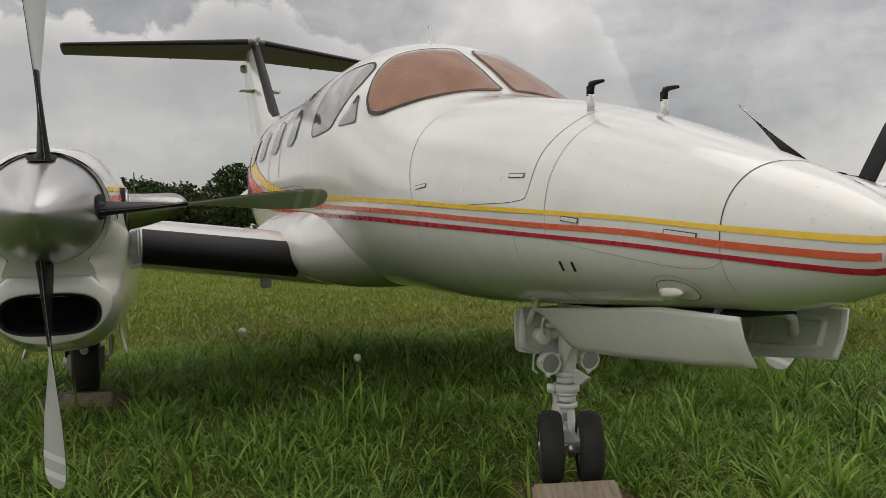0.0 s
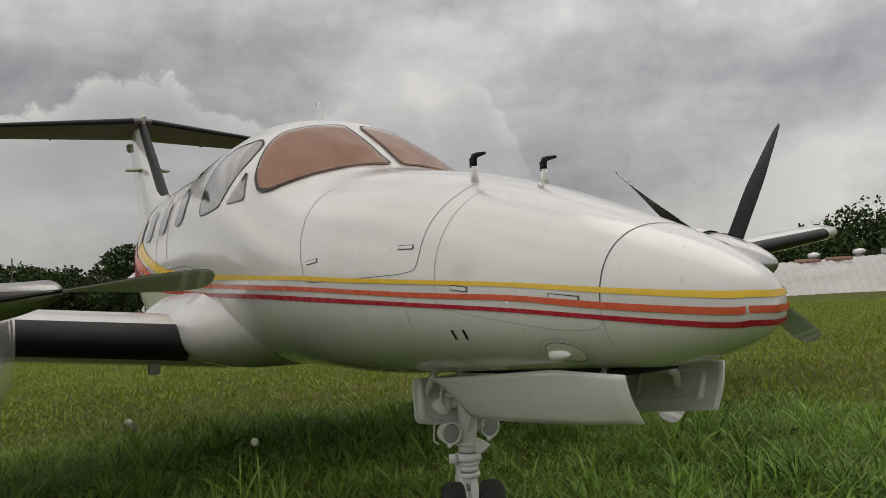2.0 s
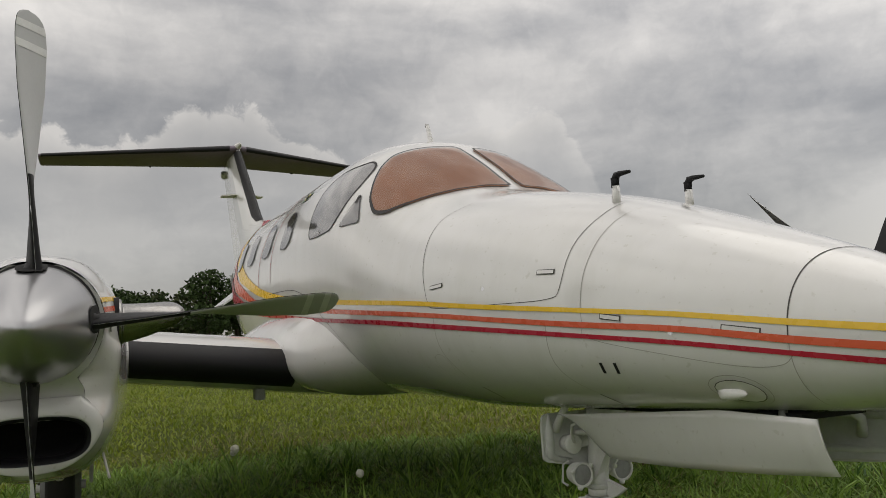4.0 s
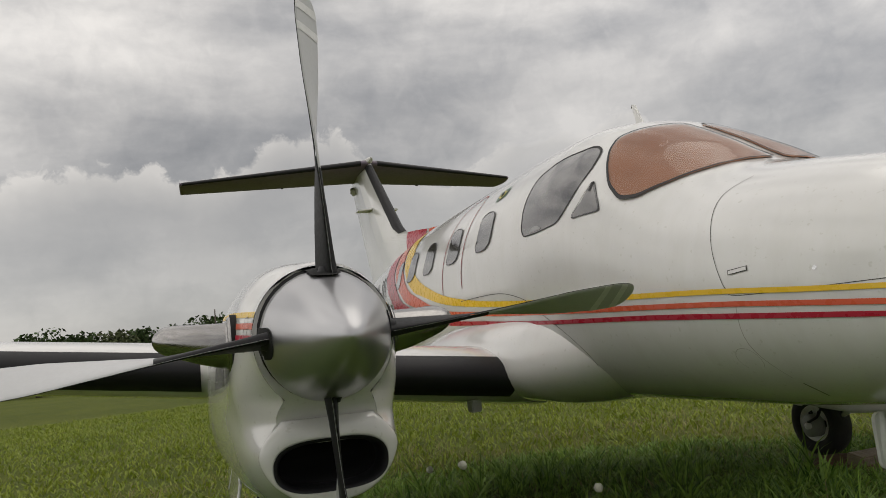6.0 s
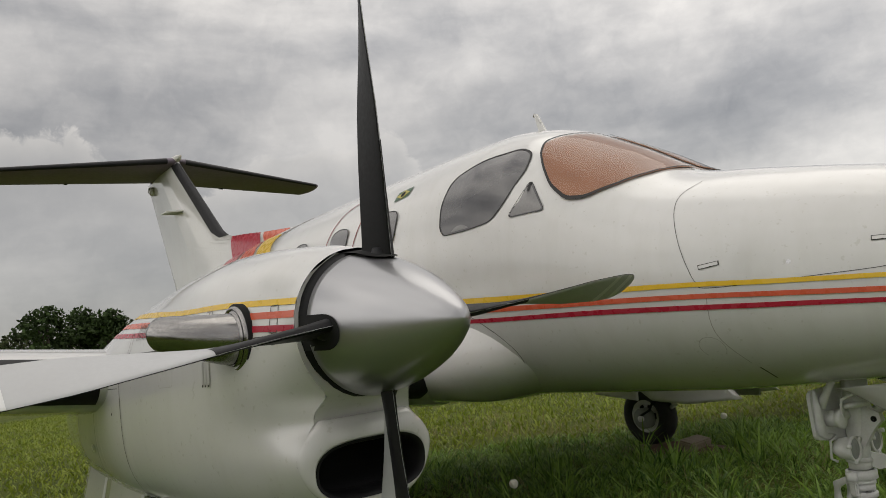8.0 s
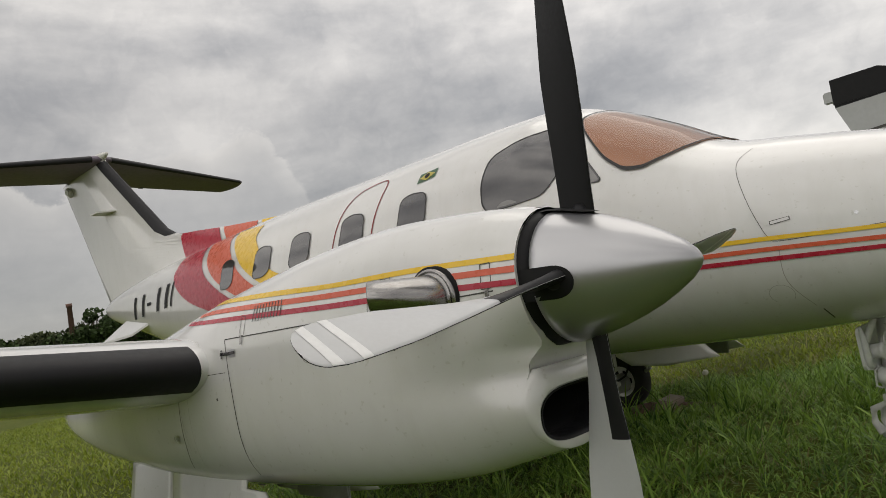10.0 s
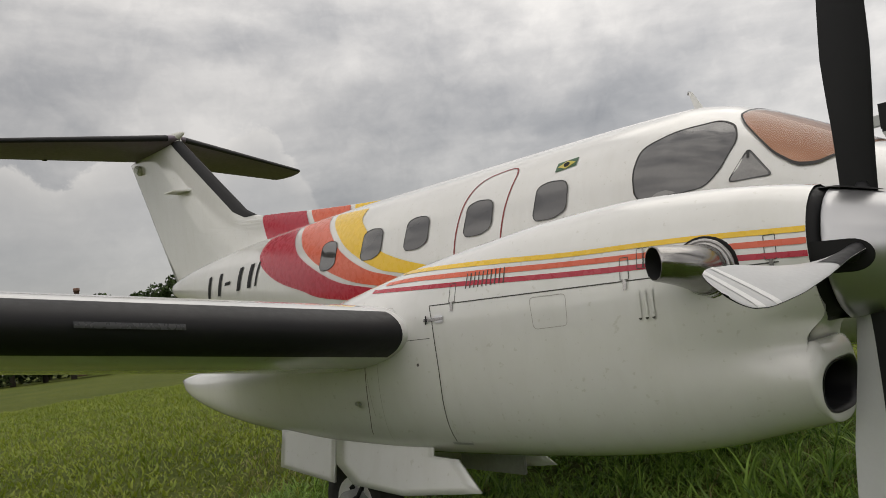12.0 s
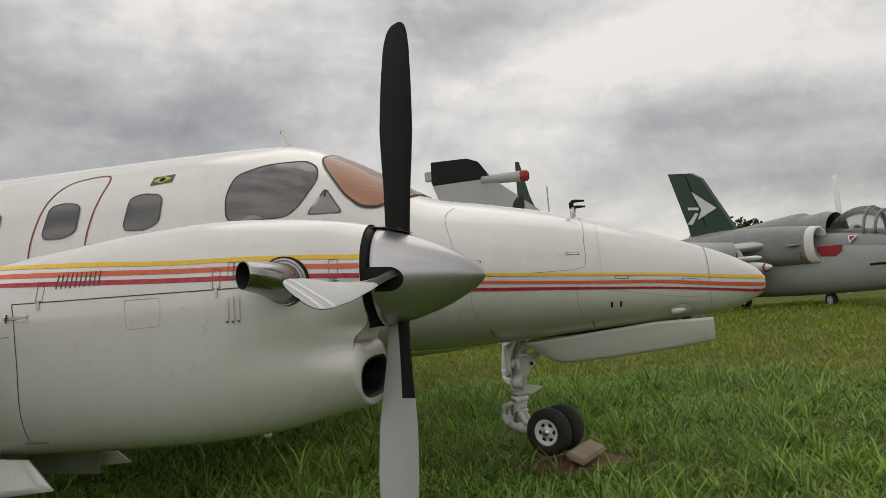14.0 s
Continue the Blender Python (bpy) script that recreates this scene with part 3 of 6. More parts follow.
for bname, bmat, la, lb in BANDS:
    for fn in (stbd, port):
        band(bname, fn, smooth_line(la, 10), smooth_line(lb, 10), 0.005, bmat, fuselage, axis_in, across=10)

# the bands meet across the nose tip
def nose_cap(y, z):
    lo, hi = 0.0, -0.4
    for _ in range(24):
        mid = (lo + hi) / 2
        top, bot, mz, half = spline(FUS, mid)
        inside = bot < z < top and abs(fus_side(mid, z)[1]) > abs(y)
        lo, hi = (lo, mid) if inside else (mid, hi)
    return Vector((hi, y, z))


for bname, bmat, z1, z0 in (("yellow_band", YELLOW, 1.25, 1.229), ("orange_band", ORANGE, 1.2035, 1.182), ("red_band", RED, 1.161, 1.143)):
    ys_ = [0.095 * k / 12 for k in range(-12, 13)]
    band(bname, nose_cap, [Vector((y, z1 + 0.05 * abs(y))) for y in ys_], [Vector((y, z0 + 0.05 * abs(y))) for y in ys_], 0.004, bmat, fuselage, lambda y: Vector((-0.5, 0, 1.2)), across=3)

# cabin windows
CW = [(-4.455, 0.0), (-5.155, 0.0), (-5.865, 0.0), (-6.465, 0.0), (-7.195, 0.0)]
for cx, _ in CW:
    for fn in (stbd, port):
        o = rounded([(cx - 0.155, 2.0), (cx - 0.13, 2.215), (cx - 0.02, 2.238), (cx + 0.148, 2.212), (cx + 0.143, 2.0), (cx + 0.03, 1.955), (cx - 0.13, 1.962)], 0.42, 5)
        w = patch("cabin_window", fn, o, 0.0085, WIN, fuselage, axis_in, rings=5, label="smoked grey cabin window")
        patch("window_seal", fn, o, 0.0105, GASKET, w, axis_in, rings=1, ring_only=0.965, shrink=1.02)

# cockpit side windows
SIDE_WIN = [(-3.775, 1.99), (-3.79, 2.14), (-3.745, 2.305), (-3.523, 2.372), (-3.25, 2.384), (-3.155, 2.325), (-3.12, 2.21), (-3.2, 2.04), (-3.30, 1.945), (-3.54, 1.932), (-3.735, 1.938)]
TRI_WIN = [(-3.05, 2.135), (-3.165, 1.94), (-2.91, 1.935)]
for fn in (stbd, port):
    o = rounded(SIDE_WIN, 0.4, 4)
    w = patch("cockpit_side_window", fn, o, 0.003, WIN, fuselage, axis_in, rings=7, label="large smoked cockpit side window")
    patch("window_seal", fn, o, 0.0045, GASKET, w, axis_in, rings=1, ring_only=0.972, shrink=1.015)
    patch("paper_patch", fn, rounded([(-3.66, 1.945), (-3.62, 1.972), (-3.55, 1.978), (-3.48, 1.945)], 0.35, 4), 0.005, WIN_PALE, w, axis_in, rings=3)
    o = rounded(TRI_WIN, 0.16, 5)
    w = patch("vent_window", fn, o, 0.003, WIN, fuselage, axis_in, rings=6, label="triangular vent window with pale blind")
    patch("blind", fn, rounded([(-3.05, 2.118), (-3.155, 1.946), (-2.925, 1.942)], 0.14, 4), 0.0042, WIN_PALE, w, axis_in, rings=4)
    patch("window_seal", fn, o, 0.006, GASKET, w, axis_in, rings=1, ring_only=0.955, shrink=1.03)
    seam("latch", fn, V2([(-3.052, 2.12), (-3.048, 2.07)]), 0.016, GASKET, w, axis_in, lift=0.008)

# windshield: two panes with copper shades behind the glass
for s in (-1, 1):
    o = [(-2.79, 0.752), (-2.92, 0.727), (-3.02, 0.66), (-3.11, 0.575), (-3.165, 0.47), (-3.15, 0.36), (-3.125, 0.2), (-3.115, 0.05), (-2.9, 0.042), (-2.65, 0.038), (-2.45, 0.035), (-2.46, 0.15), (-2.49, 0.42), (-2.57, 0.6), (-2.68, 0.715)]
    o = rounded([(x, s * y) for x, y in o], 0.35, 4)
    pane = patch("windshield_pane", crown, o, 0.009, GLASS, fuselage, axis_in, rings=8, label="curved windshield pane")
    pane.visible_shadow = False
    patch("sunshade", crown, o, 0.003, SHADE, pane, axis_in, rings=8, shrink=0.99, label="crumpled copper-coloured sunshade")
    patch("windshield_seal", crown, o, 0.011, GASKET, pane, axis_in, rings=1, ring_only=0.962, shrink=1.005, label="black rubber windshield seal")

# panel joints
DOOR = smooth_line([(-5.43, 1.72), (-5.425, 1.85), (-5.388, 2.051), (-5.327, 2.278), (-5.219, 2.41), (-5.05, 2.45), (-4.9, 2.45), (-4.852, 2.4), (-4.853, 2.318), (-4.9, 2.071), (-4.936, 1.863), (-4.94, 1.74)], 6)
seam("cabin_door_edge", stbd, DOOR, 0.014, material("door_edge_red", (0.22, 0.03, 0.03), 0.5), fuselage, axis_in, lift=0.003)
NOSE_DOOR = smooth_line([(-2.17, 1.93), (-2.215, 1.846), (-2.165, 1.671), (-2.11, 1.508), (-2.075, 1.43), (-2.01, 1.4), (-1.574, 1.397), (-1.32, 1.402), (-1.262, 1.44), (-1.262, 1.598), (-1.262, 1.72), (-1.29, 1.79)], 6)
for fn in (stbd, port):
    seam("baggage_door_joint", fn, NOSE_DOOR, 0.0028, SEAM, fuselage, axis_in)
    seam("frame_joint", fn, smooth_line([(-1.18, 1.755), (-1.165, 1.6), (-1.16, 1.444), (-1.15, 1.305), (-1.12, 1.245), (-0.79, 1.182), (-0.575, 1.15), (-0.46, 1.155), (-0.415, 1.19)], 5), 0.0026, SEAM_SOFT, fuselage, axis_in)
    for line in ([(-2.04, 1.38), (-2.05, 1.2), (-1.98, 1.05)], [(-1.33, 1.3), (-1.33, 1.12), (-1.22, 1.0)]):
        seam("frame_joint", fn, smooth_line(line, 5), 0.004, SEAM_SOFT, fuselage, axis_in)
    for line in ([(-2.06, 1.497), (-1.965, 1.505)], [(-1.39, 1.513), (-1.3, 1.508)], [(-1.07, 1.326), (-0.98, 1.314)], [(-0.62, 1.272), (-0.5, 1.256)]):
        lt = seam("door_latch", fn, V2(line), 0.021, SEAM, fuselage, axis_in, lift=0.003)
        seam("latch_flap", fn, V2([Vector(line[0]) + Vector((0.004, 0)), Vector(line[1]) - Vector((0.005, 0))]), 0.014, WHITE, lt, axis_in, lift=0.0045)
    for x in (-1.108, -1.045):
        seam("drain_slot", fn, V2([(x, 1.158), (x - 0.005, 1.118)]), 0.014, VOID, fuselage, axis_in, lift=0.003)
    for x, z in ((-1.685, 1.467), (-0.79, 1.26)):
        patch("screw", fn, rounded([(x - 0.009, z - 0.009), (x + 0.009, z - 0.009), (x + 0.009, z + 0.009), (x - 0.009, z + 0.009)], 0.5, 3), 0.003, ALU, fuselage, axis_in, rings=1)
    # round access cover with its crescent of dirt
    seam("access_cover_joint", fn, [Vector((-2.1 + 0.06 * math.cos(a / 8 * math.pi), 1.135 + 0.05 * math.sin(a / 8 * math.pi))) for a in range(-2, 11)], 0.0025, SEAM_SOFT, fuselage, axis_in)
# nose cone joint: open above the bands, sealed and faint below them
for name_, mat_, a0, a1, wide_ in (("nose_cone_joint", SEAM, 88, 272, 0.004), ("sealed_joint", SEAM_SOFT, -88, 88, 0.003)):
    rows = []
    for a in range(a0, a1 + 1, 4):
        p, q = fus_point(-0.425, a), fus_point(-0.425 - wide_, a)
        out = (p - axis_in(-0.425)).normalized() * 0.0015
        rows.append([p + out, q + out])
    sheet(name_, rows, mat_, fuselage)

for fn in (stbd, port):
    for x, z0, z1 in ((-1.96, 1.03, 0.97), (-1.25, 1.03, 0.985)):
        seam("drain_mast", fn, V2([(x, z0), (x + 0.01, z1)]), 0.008, SEAM, fuselage, axis_in, lift=0.004)
# flag by the cabin door
fl = band("flag", stbd, V2([(-4.45, 2.375), (-4.36, 2.38), (-4.27, 2.385)]), V2([(-4.455, 2.305), (-4.365, 2.311), (-4.275, 2.318)]), 0.004, FLAG_G, fuselage, axis_in, across=2, label="small green and yellow flag")
patch("flag_diamond", stbd, V2([(-4.44, 2.34), (-4.363, 2.375), (-4.285, 2.35), (-4.362, 2.312)]), 0.0065, FLAG_Y, fl, axis_in, rings=2)
patch("flag_disc", stbd, [Vector((-4.362 + 0.026 * math.cos(k * 0.524), 2.344 + 0.019 * math.sin(k * 0.524))) for k in range(12)], 0.0085, BLACK, fl, axis_in, rings=1)

# registration marks as plain dark bars, one for each character
for k, (x0, w) in enumerate(((-10.48, 0.09), (-10.12, 0.09), (-9.86, 0.17), (-9.5, 0.1), (-9.18, 0.1), (-8.96, 0.05))):
    lo, hi = (1.995, 2.265) if k != 2 else (2.1, 2.14)
    o = [(x0, lo), (x0 + w, lo), (x0 + w + 0.12 * (hi - lo) / 0.27, hi), (x0 + 0.12 * (hi - lo) / 0.27, hi)]
    for fn in (stbd,):
        band("marking_bar", fn, [Vector(o[0]).lerp(Vector(o[3]), k / 6) for k in range(7)], [Vector(o[1]).lerp(Vector(o[2]), k / 6) for k in range(7)], 0.008, BLACK, fuselage, axis_in, across=3)

# blister under the nose
for s in (-1, 1):
    fn = stbd if s < 0 else port
    patch("lamp_rim", fn, [Vector((-0.635 + 0.075 * math.cos(k * 0.35), 1.07 + 0.036 * math.sin(k * 0.35))) for k in range(18)], 0.004, WHITE_DULL, fuselage, axis_in, rings=2)
    seam("lamp_rim_joint", fn, [Vector((-0.635 + 0.095 * math.cos(k * 0.35), 1.072 + 0.05 * math.sin(k * 0.35))) for k in range(18)], 0.003, SEAM_SOFT, fuselage, axis_in, closed=True, lift=0.003)
    seam("lamp_rim_joint", fn, [Vector((-0.635 + 0.076 * math.cos(k * 0.35), 1.07 + 0.037 * math.sin(k * 0.35))) for k in range(18)], 0.003, SEAM, fuselage, axis_in, closed=True, lift=0.005)
    p = fn(-0.65, 1.06)
    rows = []
    for k in range(7):
        t = k / 6
        r = 0.026 * math.sin(min(t * 1.15, 1) * math.pi / 2) ** 0.6 if t < 0.9 else 0.026
        rows.append([p + Vector((0.045 - 0.1 * t, s * 0.01 + r * math.cos(a) * 0.9, r * math.sin(a))) for a in np.linspace(0, 2 * math.pi, 12, endpoint=False)])
    sheet("lamp_blister", rows, GEAR, fuselage, close_v=True, caps=(True, True))

# antennas and air-data probes
for s in (-1, 1):
    b = crown(-1.33, s * 0.2)
    pr = tube("probe_mast", [b + Vector((0, 0, -0.02)), b + Vector((0, 0, 0.068))], [0.019, 0.017], WHITE, fuselage, label="white probe mast with black head")
    tube("probe_head", [b + Vector((-0.002, 0, 0.062)), b + Vector((-0.002, 0, 0.1)), b + Vector((0.008, 0, 0.112)), b + Vector((0.03, 0, 0.115)), b + Vector((0.095, 0, 0.111))], [0.018, 0.019, 0.016, 0.012, 0.007], BLACK, pr)
b = crown(-3.6, 0)
ant = plate("blade_antenna", [(0.028, -0.01), (-0.042, -0.01), (-0.083, 0.158), (-0.072, 0.164), (-0.057, 0.16)], WHITE, fuselage, 0.016, lambda u, v, w: b + Vector((u, w, v * (2.786 - b.z) / 0.164)), label="white swept blade antenna")
tube("antenna_cap", [Vector((-3.686, 0, 2.765)), Vector((-3.68, 0, 2.79))], 0.0105, STEEL, ant, segs=8, label="grey rubbed tip")

# ---------------------------------------------------------------- wing roots and wings


def wing_z(y):
    return 0.965 + 0.115 * abs(y)


def wing_chord(y):
    return 2.5 - 0.17 * abs(y)


def wing_le(y):
    return -3.93 - 0.035 * abs(y)


def aerofoil(t, upper):
    """Half thickness over chord for a 17 per cent section."""
    c = 0.175 / 0.2 * (0.2969 * math.sqrt(t) - 0.126 * t - 0.3516 * t * t + 0.2843 * t**3 - 0.1015 * t**4)
    return c * (1.05 if upper else -0.95)


def wing_point(y, u):
    """u from -1 (lower trailing edge) through 0 (nose) to 1 (upper trailing edge)."""
    t = u * u
    return Vector((wing_le(y) - t * wing_chord(y), y, wing_z(y) + aerofoil(t, u >= 0) * wing_chord(y)))


us = [k / 24 for k in range(-24, 25)]
for s in (-1, 1):
    ys = [0.6, 1.0, 1.5, 2.0, 2.4, 2.8, 3.4, 4.0, 5.0, 6.0, 7.0, 7.2]
    rows = [[wing_point(s * y, u) for u in us] for y in ys]
    wing = sheet("wing", rows, WHITE, plane, caps=(False, True), label="white low-mounted wing")
    for y0, y1 in ((0.93, 1.99), (2.84, 7.0)):
        brow = []
        for y in np.linspace(y0, y1, 10):
            row = []
            for u in np.linspace(-0.25, 0.225, 13):
                p = wing_point(s * y, u)
                n = Vector((-(u * u) * 0.5 + 0.12 - abs(u) * 0.3, 0, u)).normalized()
                row.append(p + n * 0.004 * (1 if abs(u) < 0.21 else 0.6))
            brow.append(row)
        sheet("deicer_boot", brow, RUBBER, wing, label="black rubber de-icing boot")
    # light strip in the outer leading edge
    rows = [[wing_point(s * y, u) + Vector((0.012, 0, 0)) for u in np.linspace(-0.02, 0.03, 5)] for y in np.linspace(3.92, 4.32, 5)]
    sheet("landing_light_cover", rows, LAMP_DARK, wing, label="narrow clear light cover")
    # wing root fairing: a swollen glove between cabin and wing
    FAIR = [(-3.3, 0.58, 1.16, 0.2), (-3.37, 0.69, 1.165, 0.22), (-3.5, 0.81, 1.155, 0.27), (-3.7, 0.92, 1.135, 0.31), (-3.9, 0.985, 1.12, 0.33), (-4.3, 1.03, 1.12, 0.33), (-5.2, 1.05, 1.12, 0.32), (-6.2, 1.0, 1.1, 0.28), (-7.2, 0.7, 1.12, 0.2)]
    rows = []
    for x in list(np.arange(-3.3, -4.2, -0.04)) + list(np.arange(-4.2, -7.1, -0.1)):
        half, zc, hz = spline(FAIR, x)
        row = []
        for a in range(-90, 91, 10):
            c, d = math.cos(radians(a)), math.sin(radians(a))
            y = half * abs(c) ** 0.55
            row.append(Vector((x, s * max(y, 0.02), zc + (hz * 1.35 if d > 0 else hz * 0.82) * d)))
        rows.append(row)
    sheet("wing_root_fairing", rows, WHITE, fuselage, label="swollen white wing root fairing")
    seam("fairing_joint", stbd if s < 0 else port, smooth_line([(-3.66, 1.45), (-3.547, 1.383), (-3.416, 1.275), (-3.355, 1.165), (-3.40, 1.07), (-3.52, 0.97)], 6), 0.005, SEAM, fuselage, axis_in, lift=0.003)
    seam("fairing_joint", stbd if s < 0 else port, smooth_line([(-4.996, 1.642), (-4.551, 1.639), (-4.282, 1.632), (-4.076, 1.611), (-3.876, 1.567), (-3.758, 1.524), (-3.678, 1.486)], 6), 0.005, SEAM, fuselage, axis_in, lift=0.0055)
    block("fairing_drain", (0.1, 0.07, 0.08), (-4.25, s * 1.13, 0.9), GREY_IN, fuselage, 0.008)

# ---------------------------------------------------------------- tail
FIN = [(-6.9, 2.655), (-7.6, 2.72), (-8.4, 2.81), (-9.0, 2.89), (-9.45, 2.94), (-9.75, 3.02), (-11.42, 4.43)]


def fin_le(z):
    for (x0, z0), (x1, z1) in zip(FIN, FIN[1:]):
        if z0 <= z <= z1:
            return x0 + (x1 - x0) * (z - z0) / (z1 - z0)
    return FIN[-1][0] if z > 3 else FIN[0][0]


def fin_te(z):
    return -11.95 - (z - 2.45) * 0.59


def fin_half(z):
    return 0.15 - 0.028 * (z - 2.5)


def fin_side(x, z, s):
    """Half thickness of the fin, or of the dorsal fillet where that is thicker."""
    le, te = -9.75 - (z - 3.02) * 1.184, fin_te(z)
    t = (le - x) / (le - te)
    main = fin_half(z) * min(math.sqrt(max(t, 0) / 0.28), 1) * min(1, max(1 - t, 0) / 0.55) ** 0.85
    top = float(np.interp(-x, [-p[0] for p in FIN[:-1]], [p[1] for p in FIN[:-1]]))
    fillet = 0.11 * math.sqrt(min(max((top - z) / 0.42, 0), 1)) * min(max((10.9 + x) / 1.2, 0), 1)
    return s * max(main, fillet, 0.004)


rows = []
for z in [2.2, 2.35, 2.45, 2.55, 2.62, 2.66, 2.7, 2.74, 2.78, 2.82, 2.86, 2.9, 2.94, 2.98, 3.02, 3.1, 3.3, 3.6, 3.9, 4.2, 4.4, 4.46]:
    le, te = fin_le(max(z, 2.656)), fin_te(z)
    line = [le - (le - te) * (k / 70) ** 1.25 for k in range(71)]
    rows.append([Vector((x, fin_side(x, z, -1), z)) for x in line] + [Vector((x, fin_side(x, z, 1), z)) for x in reversed(line)])
fin = sheet("tail_fin", rows, WHITE, plane, close_v=True, caps=(True, True), label="swept white tail fin with dorsal fillet")
for s in (-1, 1):
    # painted bands carried on over the dorsal fillet
    for nm, mat_, a0, a1, b0, b1 in (("red_band", RED, -9.43, -8.5, -9.2, -8.32), ("orange_band", ORANGE, -8.4, -7.68, -8.2, -7.6), ("yellow_band", YELLOW, -7.6, -7.0, -7.5, -6.95)):
        rows = []
        for k in range(9):
            xt = a0 + (a1 - a0) * k / 8
            xb = b0 + (b1 - b0) * k / 8
            row = []
            for j in range(7):
                f = j / 6
                x = xt + (xb - xt) * f
                zt = np.interp(-xt, [-p[0] for p in FIN], [p[1] for p in FIN]) - 0.004
                z = zt + (2.5 - zt) * f
                row.append(Vector((x, fin_side(x, z, s) + s * 0.01, z)))
            rows.append(row)
        sheet(nm, rows, mat_, fin)
    rows = []
    for z in np.linspace(2.98, 4.44, 14):
        le = fin_le(z)
        rows.append([Vector((le + 0.006 - d, s * (abs(fin_side(le - d, z, 1)) + 0.005) if d > 0 else 0.0, z)) for d in (0, 0.02, 0.05, 0.1, 0.16, 0.21)])
    sheet("deicer_boot", rows, RUBBER, fin, label="black rubber de-icing boot")
    plate("vortex_fin", [(0, 0), (-0.42, 0), (-0.4, 0.22), (-0.16, 0.22)], WHITE_DULL, fin, 0.02, lambda u, v, w, s=s: Vector((-11.0 + u, s * (0.11 + v), 3.6 + w - u * 0.05)))
    block("rudder_hinge", (0.16, 0.09, 0.12), (-12.75, s * 0.06, 4.28), WHITE_DULL, fin, 0.02, (0, 30, 0))
    plate("ventral_strake", [(-9.9, 0), (-11.0, 0.08), (-11.15, -0.16), (-10.25, -0.14)], WHITE, fuselage, 0.03, lambda u, v, w, s=s: Vector((u, s * (0.3 - v * 1.2), 1.93 + v + w)))
# tailplane
for s in (-1, 1):
    def tp(y, u, s=s):
        t = u * u
        le, ch = -11.46 - 0.425 * y, 1.55 - 0.235 * y
        return Vector((le - t * ch, s * y, 4.49 + aerofoil(t, u >= 0) * ch * 0.72))
    rows = [[tp(y, u) for u in us] for y in (0.0, 0.4, 1.0, 1.6, 2.2, 2.8, 3.02, 3.08)]
    # whole tailplane takes the dark tone of its shaded underside
    tail = sheet("tailplane", rows, TAIL_SHADE, plane, caps=(False, True), label="high-set tailplane, its underside shade put into the colour")
    rows = [[tp(y, u) + Vector((0.005, 0, 0.003 if u > 0 else -0.003)) for u in np.linspace(-0.16, 0.24, 11)] for y in np.linspace(0.14, 3.04, 12)]
    sheet("deicer_boot", rows, RUBBER, tail, label="black rubber de-icing boot")
    tube("elevator_horn", [tp(1.3, -1.0), tp(1.3, -0.98) + Vector((0.1, 0, -0.03))], 0.012, SEAM, tail)
rows = []
for k in range(13):
    t = k / 12
    r = 0.085 * math.sin(math.pi * min(t * 1.6 + 0.02, 1) ** 0.5 / 1.0 * 0.5 if t < 0.6 else math.pi * 0.5) * (1 if t < 0.6 else (1 - t) / 0.4 + 0.02)
    rows.append([Vector((-11.32 - 1.7 * t, r * math.cos(a), 4.525 + r * 1.1 * math.sin(a))) for a in np.linspace(0, 2 * math.pi, 14, endpoint=False)])
sheet("tail_bullet", rows, WHITE_DULL, plane, close_v=True, caps=(True, True), label="small white tail bullet fairing")

# ---------------------------------------------------------------- nacelles and propellers


def cowl_front(z):
    """Where the cowl ends: flush behind the spinner above, drawn back at the neck and round the chin."""
    u = min(max((1.22 - z) / 0.1, 0), 1)
    return -2.206 - 0.074 * u * u * (3 - 2 * u) + 0.03 * min(max((0.91 - z) / 0.08, 0), 1)


